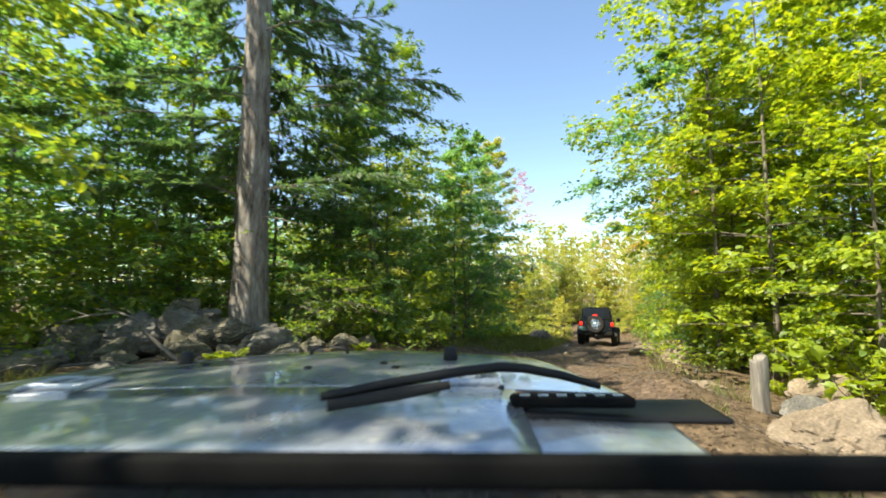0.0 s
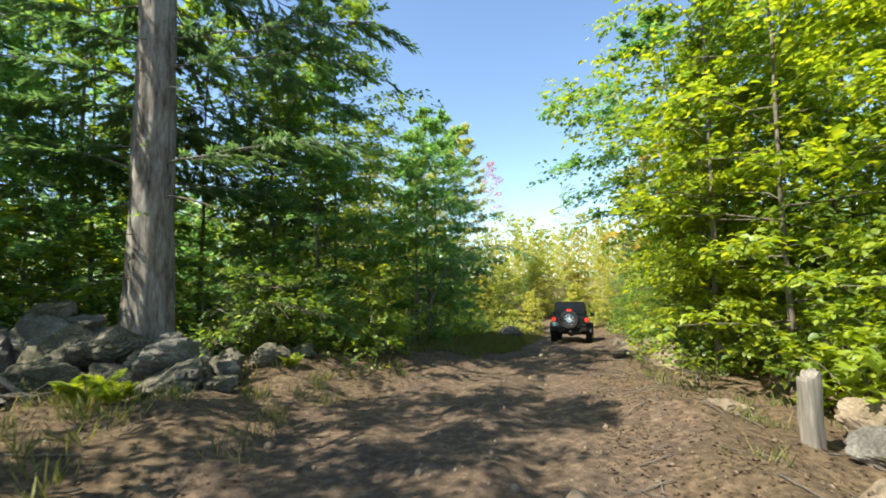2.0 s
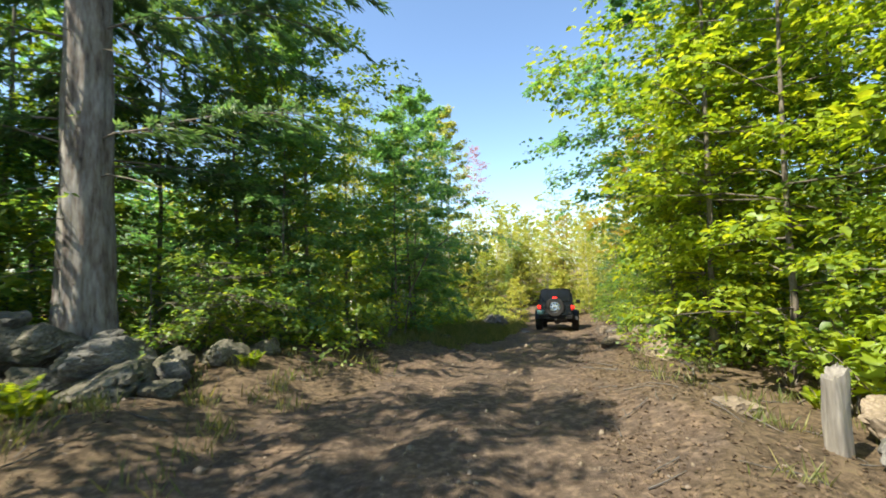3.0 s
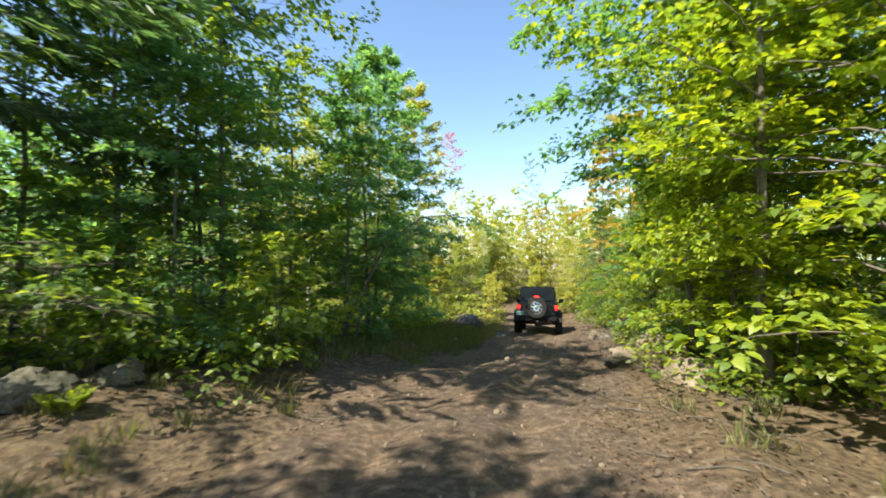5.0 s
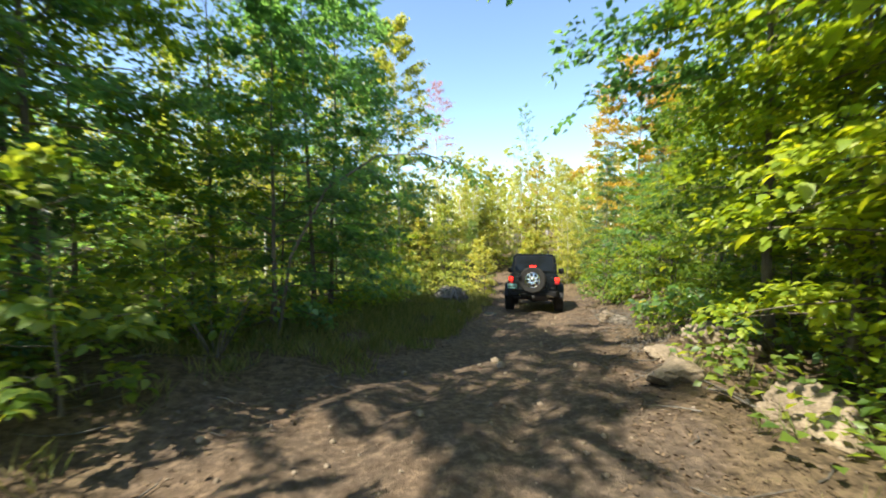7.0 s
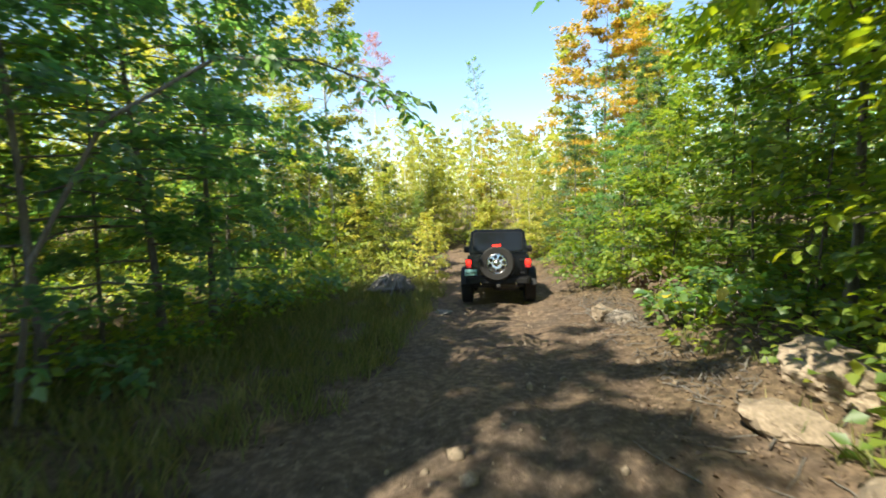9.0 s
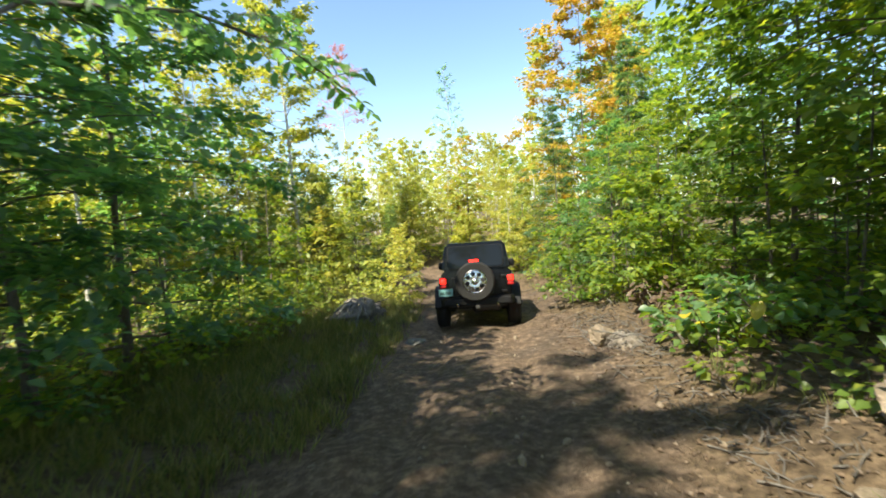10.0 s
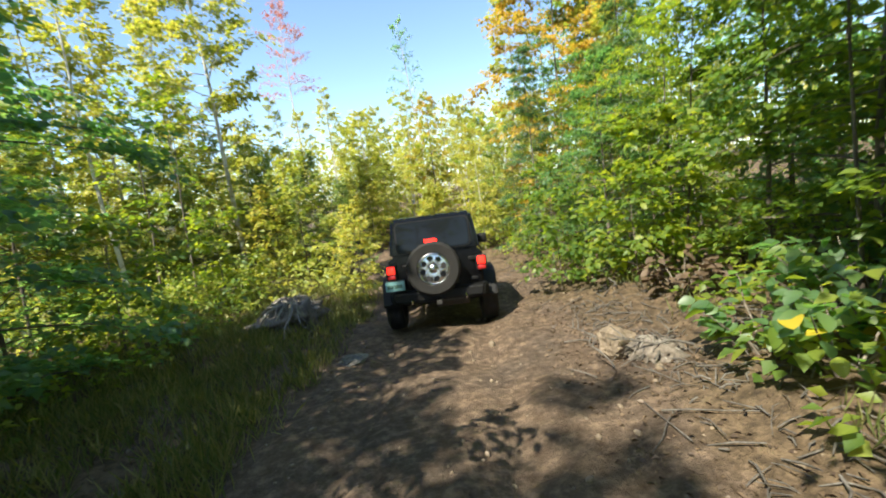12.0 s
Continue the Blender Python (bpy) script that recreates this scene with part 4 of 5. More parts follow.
def stump(x, y, size, seed, label):
    """A weathered stump: a low ragged mound, fibrous roots draped over it, splinters and litter round it."""
    r = np.random.default_rng(seed)
    root = tagged(new("tree_stump"), label, "stump")
    bm = bmesh.new()
    bmesh.ops.create_icosphere(bm, subdivisions=4, radius=1.0)
    for v in bm.verts:
        c = v.co.copy()
        q = 1 + 0.35 * noise.noise(c * 1.7 + Vector((seed, 0, 0))) + 0.32 * noise.noise(c * 5) + 0.15 * noise.noise(c * 12) + 0.06 * math.sin(17 * math.atan2(c.y, c.x))
        v.co = Vector((c.x * 0.85 * q, c.y * 0.6 * q, c.z * 0.42 * q + 0.02))
    part("core", finish(bm, "core", BARK, True), root)
    for i in range(64):
        a = i * 2.4 + r.normal(0, 0.3)
        a0 = a + r.normal(0, 0.3)
        L = r.uniform(0.35, 1.0)
        u = np.linspace(0, 1, 8)
        rad = 0.22 + L * u * r.uniform(0.7, 1.0)
        ang = a0 + (a - a0) * u + 0.12 * np.sin(5 * u + i)
        z = 0.47 * np.cos(u * 1.5) * r.uniform(0.8, 1.1) + r.normal(0, 0.02, 8)
        ln = np.stack([rad * np.cos(ang), rad * 0.72 * np.sin(ang), z], 1)
        V, F = tube_arrays([(ln, np.linspace(1, 0.3, 8) * r.uniform(0.01, 0.034))], 6)
        part("root", fast_mesh("root", V, F, WOOD_GREY if i % 3 else STICK, True), root)
    for i in range(14):
        a = r.uniform(0, 6.28)
        d = r.uniform(0.1, 0.5)
        ln = bent((d * math.cos(a), d * 0.7 * math.sin(a), 0.3), (r.normal(0, 0.35), r.normal(0, 0.35), 1), r.uniform(0.12, 0.3), 4, 0.0, 0.1, r)
        V, F = tube_arrays([(ln, np.array([0.03, 0.025, 0.014, 0.003]))], 5)
        part("splinter", fast_mesh("splinter", V, F, WOOD_GREY, True), root)
    return place_on(root, x, y, seed * 20, size)


stump(5.35, 24.2, 1.0, 3, "grey torn-up stump with splayed roots beside the track")
stump(8.45, 18.2, 0.36, 5, "small grey splintered stump in the debris")


def fallen_branch(x, y, turn, L, seed, label="bare grey fallen branch lying on the ground", lift=0.08):
    r = np.random.default_rng(seed)
    main = bent((0, 0, 0), (1, 0, 0.05), L, 9, 0.0, 0.12, r)
    paths = [(main, np.linspace(0.018, 0.005, 9) * min(1.6, L))]
    for i in range(5):
        j = r.integers(2, 8)
        s = 1 if i % 2 else -1
        paths.append((bent(main[j], (0.7, 0.7 * s, r.uniform(0, 0.6)), L * r.uniform(0.15, 0.35), 5, 0.1, 0.12, r), np.linspace(0.009, 0.003, 5)))
    V, F = tube_arrays(paths, 6)
    ob = tagged(new("fallen_branch", fast_mesh("fallen_branch", V, F, STICK, True)), label, "branch")
    ob.matrix_basis = pose(x, y, ground_z(x, y) + lift, 0, 0, turn)
    return ob


for i, (x, y, t, L) in enumerate([(-6.6, 7.2, 20, 2.6), (-4.6, 7.6, 130, 1.7), (-7.4, 6.6, -15, 2.0), (8.2, 18.0, 30, 0.7), (8.6, 17.9, 140, 0.8), (7.9, 18.2, 75, 0.6),
                                  (9.5, 17.6, 10, 1.8), (5.6, 9.8, 60, 1.2), (6.0, 11.4, 100, 1.4), (4.9, 24.9, 20, 1.5), (9.9, 20.2, 60, 1.0), (8.3, 18.6, 95, 0.7)]):
    fallen_branch(x, y, t, L, 50 + i)


def dead_limb():
    """A bare limb that arches up from the bank and droops again, with thin side twigs."""
    r = np.random.default_rng(91)
    main = np.array([(-4.6, 8.1, 0.15), (-5.1, 8.15, 0.5), (-5.55, 8.2, 0.85), (-5.7, 8.2, 1.1), (-6.1, 8.2, 1.22), (-6.7, 8.25, 1.15), (-7.4, 8.3, 1.0)])
    main[:, 2] += ground_z(main[0, 0], main[0, 1]) - 0.2
    root = tagged(new("dead_limb"), "bare grey dead limb arching over the stone bank", "branch")
    V, F = tube_arrays([(main, np.linspace(0.045, 0.012, 7))], 8)
    part("limb", fast_mesh("limb", V, F, STICK, True), root)
    for i in range(7):
        j = 2 + i % 4
        ln = bent(main[j], (-1 + r.normal(0, 0.5), r.normal(0, 0.4), r.normal(0.1, 0.5)), r.uniform(0.5, 1.3), 6, 0.1, 0.1, r)
        V, F = tube_arrays([(ln, np.linspace(0.012, 0.003, 6))], 5)
        part("twig", fast_mesh("twig", V, F, STICK, True), root)
    return root


dead_limb()

# ---- hobblebush and maple sprigs with broad leaves ----
def broad_leaf(L, W, mat, lobes=False):
    """A single veined leaf along +y, cupped along its midrib."""
    out = [(0.0, 0.0), (0.55, 0.12), (0.92, 0.3), (1.0, 0.48), (0.8, 0.7), (0.45, 0.88), (0.0, 1.0)]
    if lobes:
        out = [(0.0, 0.0), (0.5, 0.06), (0.85, 0.3), (0.62, 0.42), (1.0, 0.72), (0.42, 0.66), (0.0, 1.0)]
    v, f = [], []
    for x, y in out:
        bow = -0.16 * L * y * y
        v += [(-x * W, y * L, bow + 0.3 * W * x * x), (x * W, y * L, bow + 0.3 * W * x * x), (0, y * L, bow)]
    for i in range(len(out) - 1):
        a, b = 3 * i, 3 * i + 3
        f += [(a, a + 2, b + 2, b), (a + 2, a + 1, b + 1, b + 2)]
    return mesh_from("leaf", v, f, mat, True)


LEAVES = {"green": broad_leaf(0.14, 0.05, LEAF_GREEN), "shade": broad_leaf(0.145, 0.05, LEAF_SHADE), "brown": broad_leaf(0.15, 0.04, LITTER), "maple": broad_leaf(0.17, 0.08, LEAF_LIME, True), "lime": broad_leaf(0.16, 0.055, LEAF_LIME), "gold": broad_leaf(0.19, 0.06, LEAF_GOLD), "dark": broad_leaf(0.13, 0.032, LEAF_SHADE)}


def leafy_bush(name, label, category, kinds, stems, per, H, spread, seed, group=""):
    r = np.random.default_rng(seed)
    root = tagged(new(name), label, category, group)
    for s in range(stems):
        a = s * 2.4 + r.normal(0, 0.3)
        ln = bent((0.06 * math.cos(a), 0.06 * math.sin(a), -0.03), (math.cos(a) * spread, math.sin(a) * spread, 1.0), H * r.uniform(0.7, 1.15) * math.hypot(1, spread), 7, 0.22, 0.08, r)
        V, F = tube_arrays([(ln, np.linspace(0.012, 0.003, 7))], 5)
        part("stem", fast_mesh("stem", V, F, BARK, True), root)
        for j in range(per):
            f = r.uniform(0.35, 1.0) * 6
            i = min(5, int(f))
            p = ln[i] + (ln[i + 1] - ln[i]) * (f - i) + r.normal(0, 0.05, 3)
            part("leaf", LEAVES[kinds[int(r.integers(len(kinds)))]], root,
                 m=pose(*p, r.normal(-8, 22), r.normal(0, 22), math.degrees(a) - 90 + r.normal(0, 65)) @ Matrix.Scale(r.uniform(0.7, 1.2), 4))
    return root


near_maple = leafy_bush("maple_sapling", "low maple sapling with broad lime-green leaves behind the old post", "sapling", ("maple",), 6, 13, 0.9, 0.55, 66, "maple saplings")
place_on(near_maple, 6.3, 7.1, 20, 1.5)
repeat_on(near_maple, 5.85, 6.2, 130, 1.05)
repeat_on(near_maple, 6.1, 5.6, 250, 1.3)
bush = leafy_bush("hobblebush", "low broad-leaved green bush beside the track", "bush", ("green", "shade", "shade", "shade"), 11, 14, 0.75, 0.75, 61, "broad-leaved bushes")
place_on(bush, 8.7, 17.3, 0, 1.0)
for x, y, t, s in ((9.2, 16.9, 200, 1.1), (10.0, 17.2, 120, 1.2), (8.0, 13.6, 300, 0.9), (10.9, 17.6, 250, 1.2), (11.4, 18.4, 30, 1.0), (8.0, 12.4, 30, 0.9), (10.4, 16.4, 80, 1.1)):
    repeat_on(bush, x, y, t, s)
brown_bush = leafy_bush("dead_bush", "small heap of rust-brown dead foliage", "bush", ("brown",), 9, 12, 0.5, 0.7, 64)
place_on(brown_bush, 10.2, 19.3, 0, 1.25)
yellow_bush = leafy_bush("hobblebush", "small bush with yellowing broad leaves", "bush", ("green", "green", "lime", "green", "shade", "green", "shade", "gold", "shade"), 6, 8, 0.62, 0.6, 62)
place_on(yellow_bush, 8.55, 16.75, 0, 1.15)
sprig = leafy_bush("maple_sapling", "maple sapling with broad bright green leaves", "sapling", ("maple", "maple", "green"), 9, 14, 1.7, 0.45, 63, "maple saplings")
place_on(sprig, 6.45, 7.9, 0, 1.0)
for x, y, t, s in ((6.9, 7.6, 50, 1.1), (6.6, 9.0, 10, 0.8), (6.6, 6.6, 100, 0.85), (-2.6, 11.7, 140, 0.8), (-1.4, 13.0, 60, 0.8), (7.3, 11.9, 10, 0.8), (0.2, 14.6, 10, 0.9), (-7.6, 7.4, 80, 0.6)):
    repeat_on(sprig, x, y, t, s)
for i, (x, y, s) in enumerate([(-0.4, 12.6, 0.8), (-2.2, 11.9, 0.7), (-6.4, 11.2, 0.9), (-8.6, 9.6, 1.0), (-9.0, 7.2, 0.9), (6.9, 8.6, 0.8), (7.1, 10.6, 0.8),
                               (8.3, 13.7, 0.8), (11.2, 20.6, 1.0), (10.5, 20.3, 0.7), (10.2, 21.9, 0.7), (12.2, 24.8, 1.0), (4.0, 27.5, 0.9), (2.6, 24.0, 0.9), (7.4, 5.2, 0.9), (-1.0, 16.0, 1.0), (-5.4, 11.6, 1.1), (-7.4, 10.4, 1.1), (-3.4, 12.4, 1.0), (-8.2, 12.4, 1.2), (-9.6, 9.0, 1.1), (10.6, 16.6, 0.9), (12.0, 17.4, 1.0)]):
    plant("sapling_b", x, y, s)


tiered = make_tree("beech_sapling", "low beech sapling with flat tiers of bright green leaves", "sapling", (BARK, LEAF_GREEN), seed=52,
                   H=2.0, R=2.5, base=0.32, nb=9, nt=15, nl=11, leaf=0.115, trunk=0.03, up=0.03, droop=0.1, flat=0.22, aim=-0.3)
place_on(tiered, -4.0, 11.25, 0, 1.0)


def arching_sapling():
    """A thin stem that bows out over the track's edge, with hanging leafy twigs."""
    r = np.random.default_rng(93)
    root = tagged(new("arching_sapling"), "thin dark sapling arching over the track with hanging leaves", "sapling")
    knots = np.array([(0.7, 16.2, -0.5), (0.9, 16.3, 0.9), (1.5, 16.4, 2.1), (2.4, 16.6, 2.75), (3.3, 16.8, 2.85), (4.0, 16.9, 2.65), (4.45, 17.0, 2.35)])
    V, F = tube_arrays([(knots, np.linspace(0.032, 0.005, 7))], 8)
    part("stem", fast_mesh("stem", V, F, BARK, True), root)
    for i in range(26):
        f = 1.6 + 4.4 * i / 26
        j = int(f)
        p = knots[j] + (knots[min(6, j + 1)] - knots[j]) * (f - j)
        s = 1 if i % 2 else -1
        ln = bent(p, (0.6, 0.75 * s, r.normal(-0.1, 0.2)), r.uniform(0.35, 0.8) * (1.15 - 0.5 * i / 26), 6, 0.25, 0.08, r)
        V, F = tube_arrays([(ln, np.linspace(0.007, 0.002, 6))], 5)
        part("twig", fast_mesh("twig", V, F, BARK, True), root)
        for k in range(11):
            g = 0.4 + 4.6 * k / 10
            m = min(4, int(g))
            q = ln[m] + (ln[m + 1] - ln[m]) * (g - m) + r.normal(0, 0.012, 3)
            part("leaf", LEAVES["dark"], root, m=pose(*q, r.normal(-25, 18), r.normal(0, 25), -90 + 50 * s + (60 if k % 2 else -50) + r.normal(0, 20)) @ Matrix.Scale(r.uniform(0.75, 1.15), 4))
    return root


arching_sapling()


def wood_debris():
    """Chips, bark and broken sticks strewn over the soil where the ground was cleared."""
    r = np.random.default_rng(95)
    n = 760
    u = r.uniform(0, 1, n)
    y = np.where(u < 0.75, r.uniform(14.5, 20.5, n), r.uniform(22.8, 25.8, n))
    x = route_x(y) + np.where(u < 0.75, 2.1 + np.abs(r.normal(0, 1.0, n)), -1.8 - np.abs(r.normal(0, 0.8, n)))
    tubes = []
    for k in range(n):
        a = r.uniform(0, 6.28)
        L = float(np.exp(r.normal(-2.2, 0.6)))
        h = ground_z(x[k], y[k]) + r.uniform(0.005, 0.06)
        dx, dy, w = L * math.cos(a) / 2, L * math.sin(a) / 2, r.uniform(-0.06, 0.06)
        mid = np.array([x[k] + r.normal(0, 0.02), y[k] + r.normal(0, 0.02), h + 0.015])
        ends = [np.array([x[k] + s * dx, y[k] + s * dy, h + s * w]) for s in (-1, 1)]
        rad = r.uniform(0.0025, 0.009)
        tubes.append((np.array([ends[0], mid, ends[1]]), np.array([rad, rad * 1.1, rad * 0.6])))
    V, F = tube_arrays(tubes, 5)
    tagged(new("wood_debris", fast_mesh("wood_debris", V, F, STICK, True)), "grey broken sticks and wood chips strewn on dark soil", "debris", kind="stuff")


wood_debris()


def fern(seed):
    """A fern clump: arching fronds with paired leaflets that shorten to the tip."""
    r = np.random.default_rng(seed)
    root = tagged(new("fern"), "yellowing fern clump at the foot of the stone bank", "fern", "ferns")
    for i in range(11):
        a = i * 2.4 + r.normal(0, 0.2)
        L = r.uniform(0.5, 0.8)
        ln = bent((0, 0, 0), (0.55 * math.cos(a), 0.55 * math.sin(a), 1.0), L, 9, 0.45, 0.03, r)
        tubes = [(ln, np.linspace(0.006, 0.002, 9))]
        V1, F1 = tube_arrays(tubes, 4)
        g = np.repeat(np.linspace(0.12, 0.98, 20), 2)
        P = np.stack([np.interp(g * 8, np.arange(9), ln[:, c]) for c in range(3)], 1)
        side = np.array([-math.sin(a), math.cos(a), 0.0])
        sg = np.tile([1, -1], 20)[:, None]
        A = side * sg + np.array([math.cos(a), math.sin(a), 0]) * 0.35
        size = 0.17 * np.sin(np.pi * np.clip(0.2 + 0.78 * g, 0, 1))
        V2, F2 = blades(P, A, np.array([0, 0, 1.0]) + r.normal(0, 0.1, P.shape), size, size * 0.16, 0.2)
        part("frond", fast_mesh("frond", V2, F2, LEAF_LIME), root)
        part("stalk", fast_mesh("stalk", V1, F1, BARK, True), root)
    return root


first_fern = fern(94)
place_on(first_fern, -4.05, 8.2, 0, 1.25)
for x, y, t, s in ((-3.5, 7.9, 80, 0.8), (-5.1, 6.7, 200, 0.8), (-1.9, 10.2, 140, 0.7), (6.1, 8.0, 20, 0.8), (9.9, 15.6, 90, 0.8)):
    repeat_on(first_fern, x, y, t, s)


# ---- loose cover on the ground ----
def scatter_cover():
    r = np.random.default_rng(71)
    # dead leaves
    n = 24000
    y = r.uniform(-5, 30, n)
    d = np.where(r.uniform(0, 1, n) < 0.5, r.uniform(1.3, 2.6, n) ** r.uniform(1, 2, n), -r.uniform(1.5, 6.5, n))
    x = route_x(y) + d
    P = np.stack([x, y, ground_z(x, y) + 0.012], 1)
    a = r.uniform(0, 6.28, n)
    A = np.stack([np.cos(a), np.sin(a), r.normal(0, 0.2, n)], 1)
    ln = r.uniform(0.02, 0.06, n)
    V, F = blades(P, A, np.array([0, 0, 1.0]) + r.normal(0, 0.35, (n, 3)), ln, ln * 0.35, 0.5)
    tagged(new("dead_leaves", fast_mesh("dead_leaves", V, F, LITTER)), "brown dead leaves littering the soil", "leaf litter", kind="stuff")
    # pebbles
    bm = bmesh.new()
    bmesh.ops.create_icosphere(bm, subdivisions=1, radius=1.0)
    iv = np.array([v.co[:] for v in bm.verts])
    jf = np.array([[v.index for v in f.verts] for f in bm.faces])
    bm.free()
    n = 1500
    y = r.uniform(1, 30, n)
    x = route_x(y) + r.normal(0.4, 1.6, n)
    s = np.exp(r.normal(-4.5, 0.65, n))
    z = ground_z(x, y)
    V = iv[None] * (s[:, None, None] * r.uniform(0.6, 1.3, (n, 1, 3))) * r.uniform(0.75, 1.2, (n, len(iv), 1)) + np.stack([x, y, z + s * 0.2], 1)[:, None, :]
    F = jf[None] + (np.arange(n) * len(iv))[:, None, None]
    tagged(new("pebbles", fast_mesh("pebbles", V.reshape(-1, 3), F.reshape(-1, 3), ROCK_WARM, False)), "loose pebbles and small stones on the dirt", "pebbles", kind="stuff")
    # grass
    m = 1100
    ty = np.concatenate([r.uniform(14, 34, m * 2 // 3), r.uniform(2, 30, m // 3)])
    td = np.concatenate([-r.uniform(1.9, 8, m * 2 // 3), np.where(r.uniform(0, 1, m // 3) < 0.3, r.uniform(2.6, 6, m // 3), -r.uniform(2.2, 7, m // 3))])
    tx = route_x(ty) + td
    more = 900
    gy = r.uniform(15, 33, more)
    ty, tx = np.concatenate([ty, gy]), np.concatenate([tx, route_x(gy) - r.uniform(1.7, 5.6, more)])
    k = 24
    x = (tx[:, None] + r.normal(0, 0.1, (len(tx), k))).ravel()
    y = (ty[:, None] + r.normal(0, 0.1, (len(tx), k))).ravel()
    n = len(x)
    P = np.stack([x, y, ground_z(x, y) - 0.01], 1)
    A = np.stack([r.normal(0, 0.4, n), r.normal(0, 0.4, n), np.ones(n)], 1)
    V, F = blades(P, A, r.normal(0, 1, (n, 3)), r.uniform(0.1, 0.32, n), np.full(n, 0.0045), 0.2)
    tagged(new("grass", fast_mesh("grass", V, F, GRASS)), "thin yellow-green grass tufts along the verge", "grass", kind="stuff")
    # twigs
    paths = []
    for i in range(420):
        yy = r.uniform(2, 27)
        dd = r.uniform(1.7, 6) * (1 if i % 3 else -1)
        xx = route_x(yy) + dd
        a = r.uniform(0, 6.28)
        L = r.uniform(0.15, 0.6)
        pts = np.stack([xx + math.cos(a) * np.linspace(0, L, 4), yy + math.sin(a) * np.linspace(0, L, 4), np.zeros(4)], 1) + r.normal(0, 0.012, (4, 3))
        pts[:, 2] = ground_z(pts[:, 0], pts[:, 1]) + 0.012 + r.uniform(0, 0.03)
        paths.append((pts, np.linspace(0.009, 0.004, 4)))
    V, F = tube_arrays(paths, 4)
    tagged(new("twigs", fast_mesh("twigs", V, F, STICK, True)), "dry grey twigs strewn over the leaf litter", "twigs", kind="stuff")


scatter_cover()


# ---- vehicles ----
def panel(name, outline, thick, mat, axis="y", bevel=0.008):
    """A plate from an outline in two coordinates, extruded along an axis."""
    bm = bmesh.new()
    vs = [bm.verts.new({"y": (a, 0, b), "x": (0, a, b), "z": (a, b, 0)}[axis]) for a, b in outline]
    face = bm.faces.new(vs)
    ex = bmesh.ops.extrude_face_region(bm, geom=[face])
    way = {"y": (0, thick, 0), "x": (thick, 0, 0), "z": (0, 0, thick)}[axis]
    bmesh.ops.translate(bm, verts=[e for e in ex["geom"] if isinstance(e, bmesh.types.BMVert)], vec=way)
    if bevel:
        bmesh.ops.bevel(bm, geom=bm.edges[:], offset=bevel, segments=2, affect="EDGES")
    return finish(bm, name, mat, True, 40)


def round_rect(w, h, r, n=5, cx=0, cz=0):
    pts = []
    for sx, sz, a0 in ((1, 1, 0), (-1, 1, 90), (-1, -1, 180), (1, -1, 270)):
        for i in range(n):
            a = radians(a0 + 90 * i / (n - 1))
            pts.append((cx + sx * (w / 2 - r) + r * math.cos(a), cz + sz * (h / 2 - r) + r * math.sin(a)))
    return pts


def tyre_mesh(R=0.42, W=0.27):
    prof = [(R * 0.56, -W * 0.4), (R * 0.62, -W * 0.5), (R * 0.9, -W * 0.52), (R * 0.97, -W * 0.46), (R, -W * 0.36)]
    prof = prof + [(R * 0.985, -W * 0.3), (R * 0.985, -W * 0.12), (R, -W * 0.1)]
    prof = prof + [(r, -h) for r, h in reversed(prof)] + [(R * 0.56, -W * 0.4)]
    bm = bmesh.new()
    n = 44
    rings = []
    for r, h in prof[:-1]:
        ring = []
        for i in range(n):
            a = 2 * math.pi * i / n
            rr = r * (0.972 if (i % 2 and r > R * 0.95) else 1.0)
            ring.append(bm.verts.new((h, rr * math.cos(a), rr * math.sin(a))))
        rings.append(ring)
    for j in range(len(rings)):
        a, b = rings[j], rings[(j + 1) % len(rings)]
        for i in range(n):
            bm.faces.new((a[i], a[(i + 1) % n], b[(i + 1) % n], b[i]))
    return finish(bm, "tyre", RUBBER, True, 35)


TYRE = tyre_mesh()
RIM_RING = lathe_mesh("rim", [(0.245, -0.1), (0.255, 0.06), (0.235, 0.075), (0.22, 0.05), (0.205, -0.02), (0.2, -0.1)], CHROME, 36)
HUB = lathe_mesh("hub", [(0.0, 0.075), (0.05, 0.07), (0.07, 0.05), (0.085, 0.03), (0.09, -0.02)], CHROME, 20)
# dark disc filling the wheel windows where only shade lies behind
RIM_BACK = lathe_mesh("brake_disc", [(0.0, -0.03), (0.2, -0.03), (0.2, -0.06)], DARK_METAL, 24)


def rim_face_mesh():
    """The dished wheel face with eight round windows."""
    rs = np.linspace(0.055, 0.236, 13)
    n = 96
    v, f = [], []
    for r in rs:
        d = 0.05 - 0.9 * (r - 0.12) ** 2
        for k in range(n):
            a = 2 * math.pi * k / n
            v.append((d, r * math.cos(a), r * math.sin(a)))
    for q in range(12):
        for k in range(n):
            rm, am = (rs[q] + rs[q + 1]) / 2, 2 * math.pi * (k + 0.5) / n
            hole = math.radians(45) * round(am / math.radians(45))
            if math.hypot(rm - 0.165 * math.cos(am - hole), 0.165 * math.sin(am - hole)) < 0.044 and abs(rm - 0.165) < 0.05:
                continue
            f.append((q * n + k, q * n + (k + 1) % n, (q + 1) * n + (k + 1) % n, (q + 1) * n + k))
    return mesh_from("rim_face", v, f, CHROME, True)


RIM_FACE = rim_face_mesh()


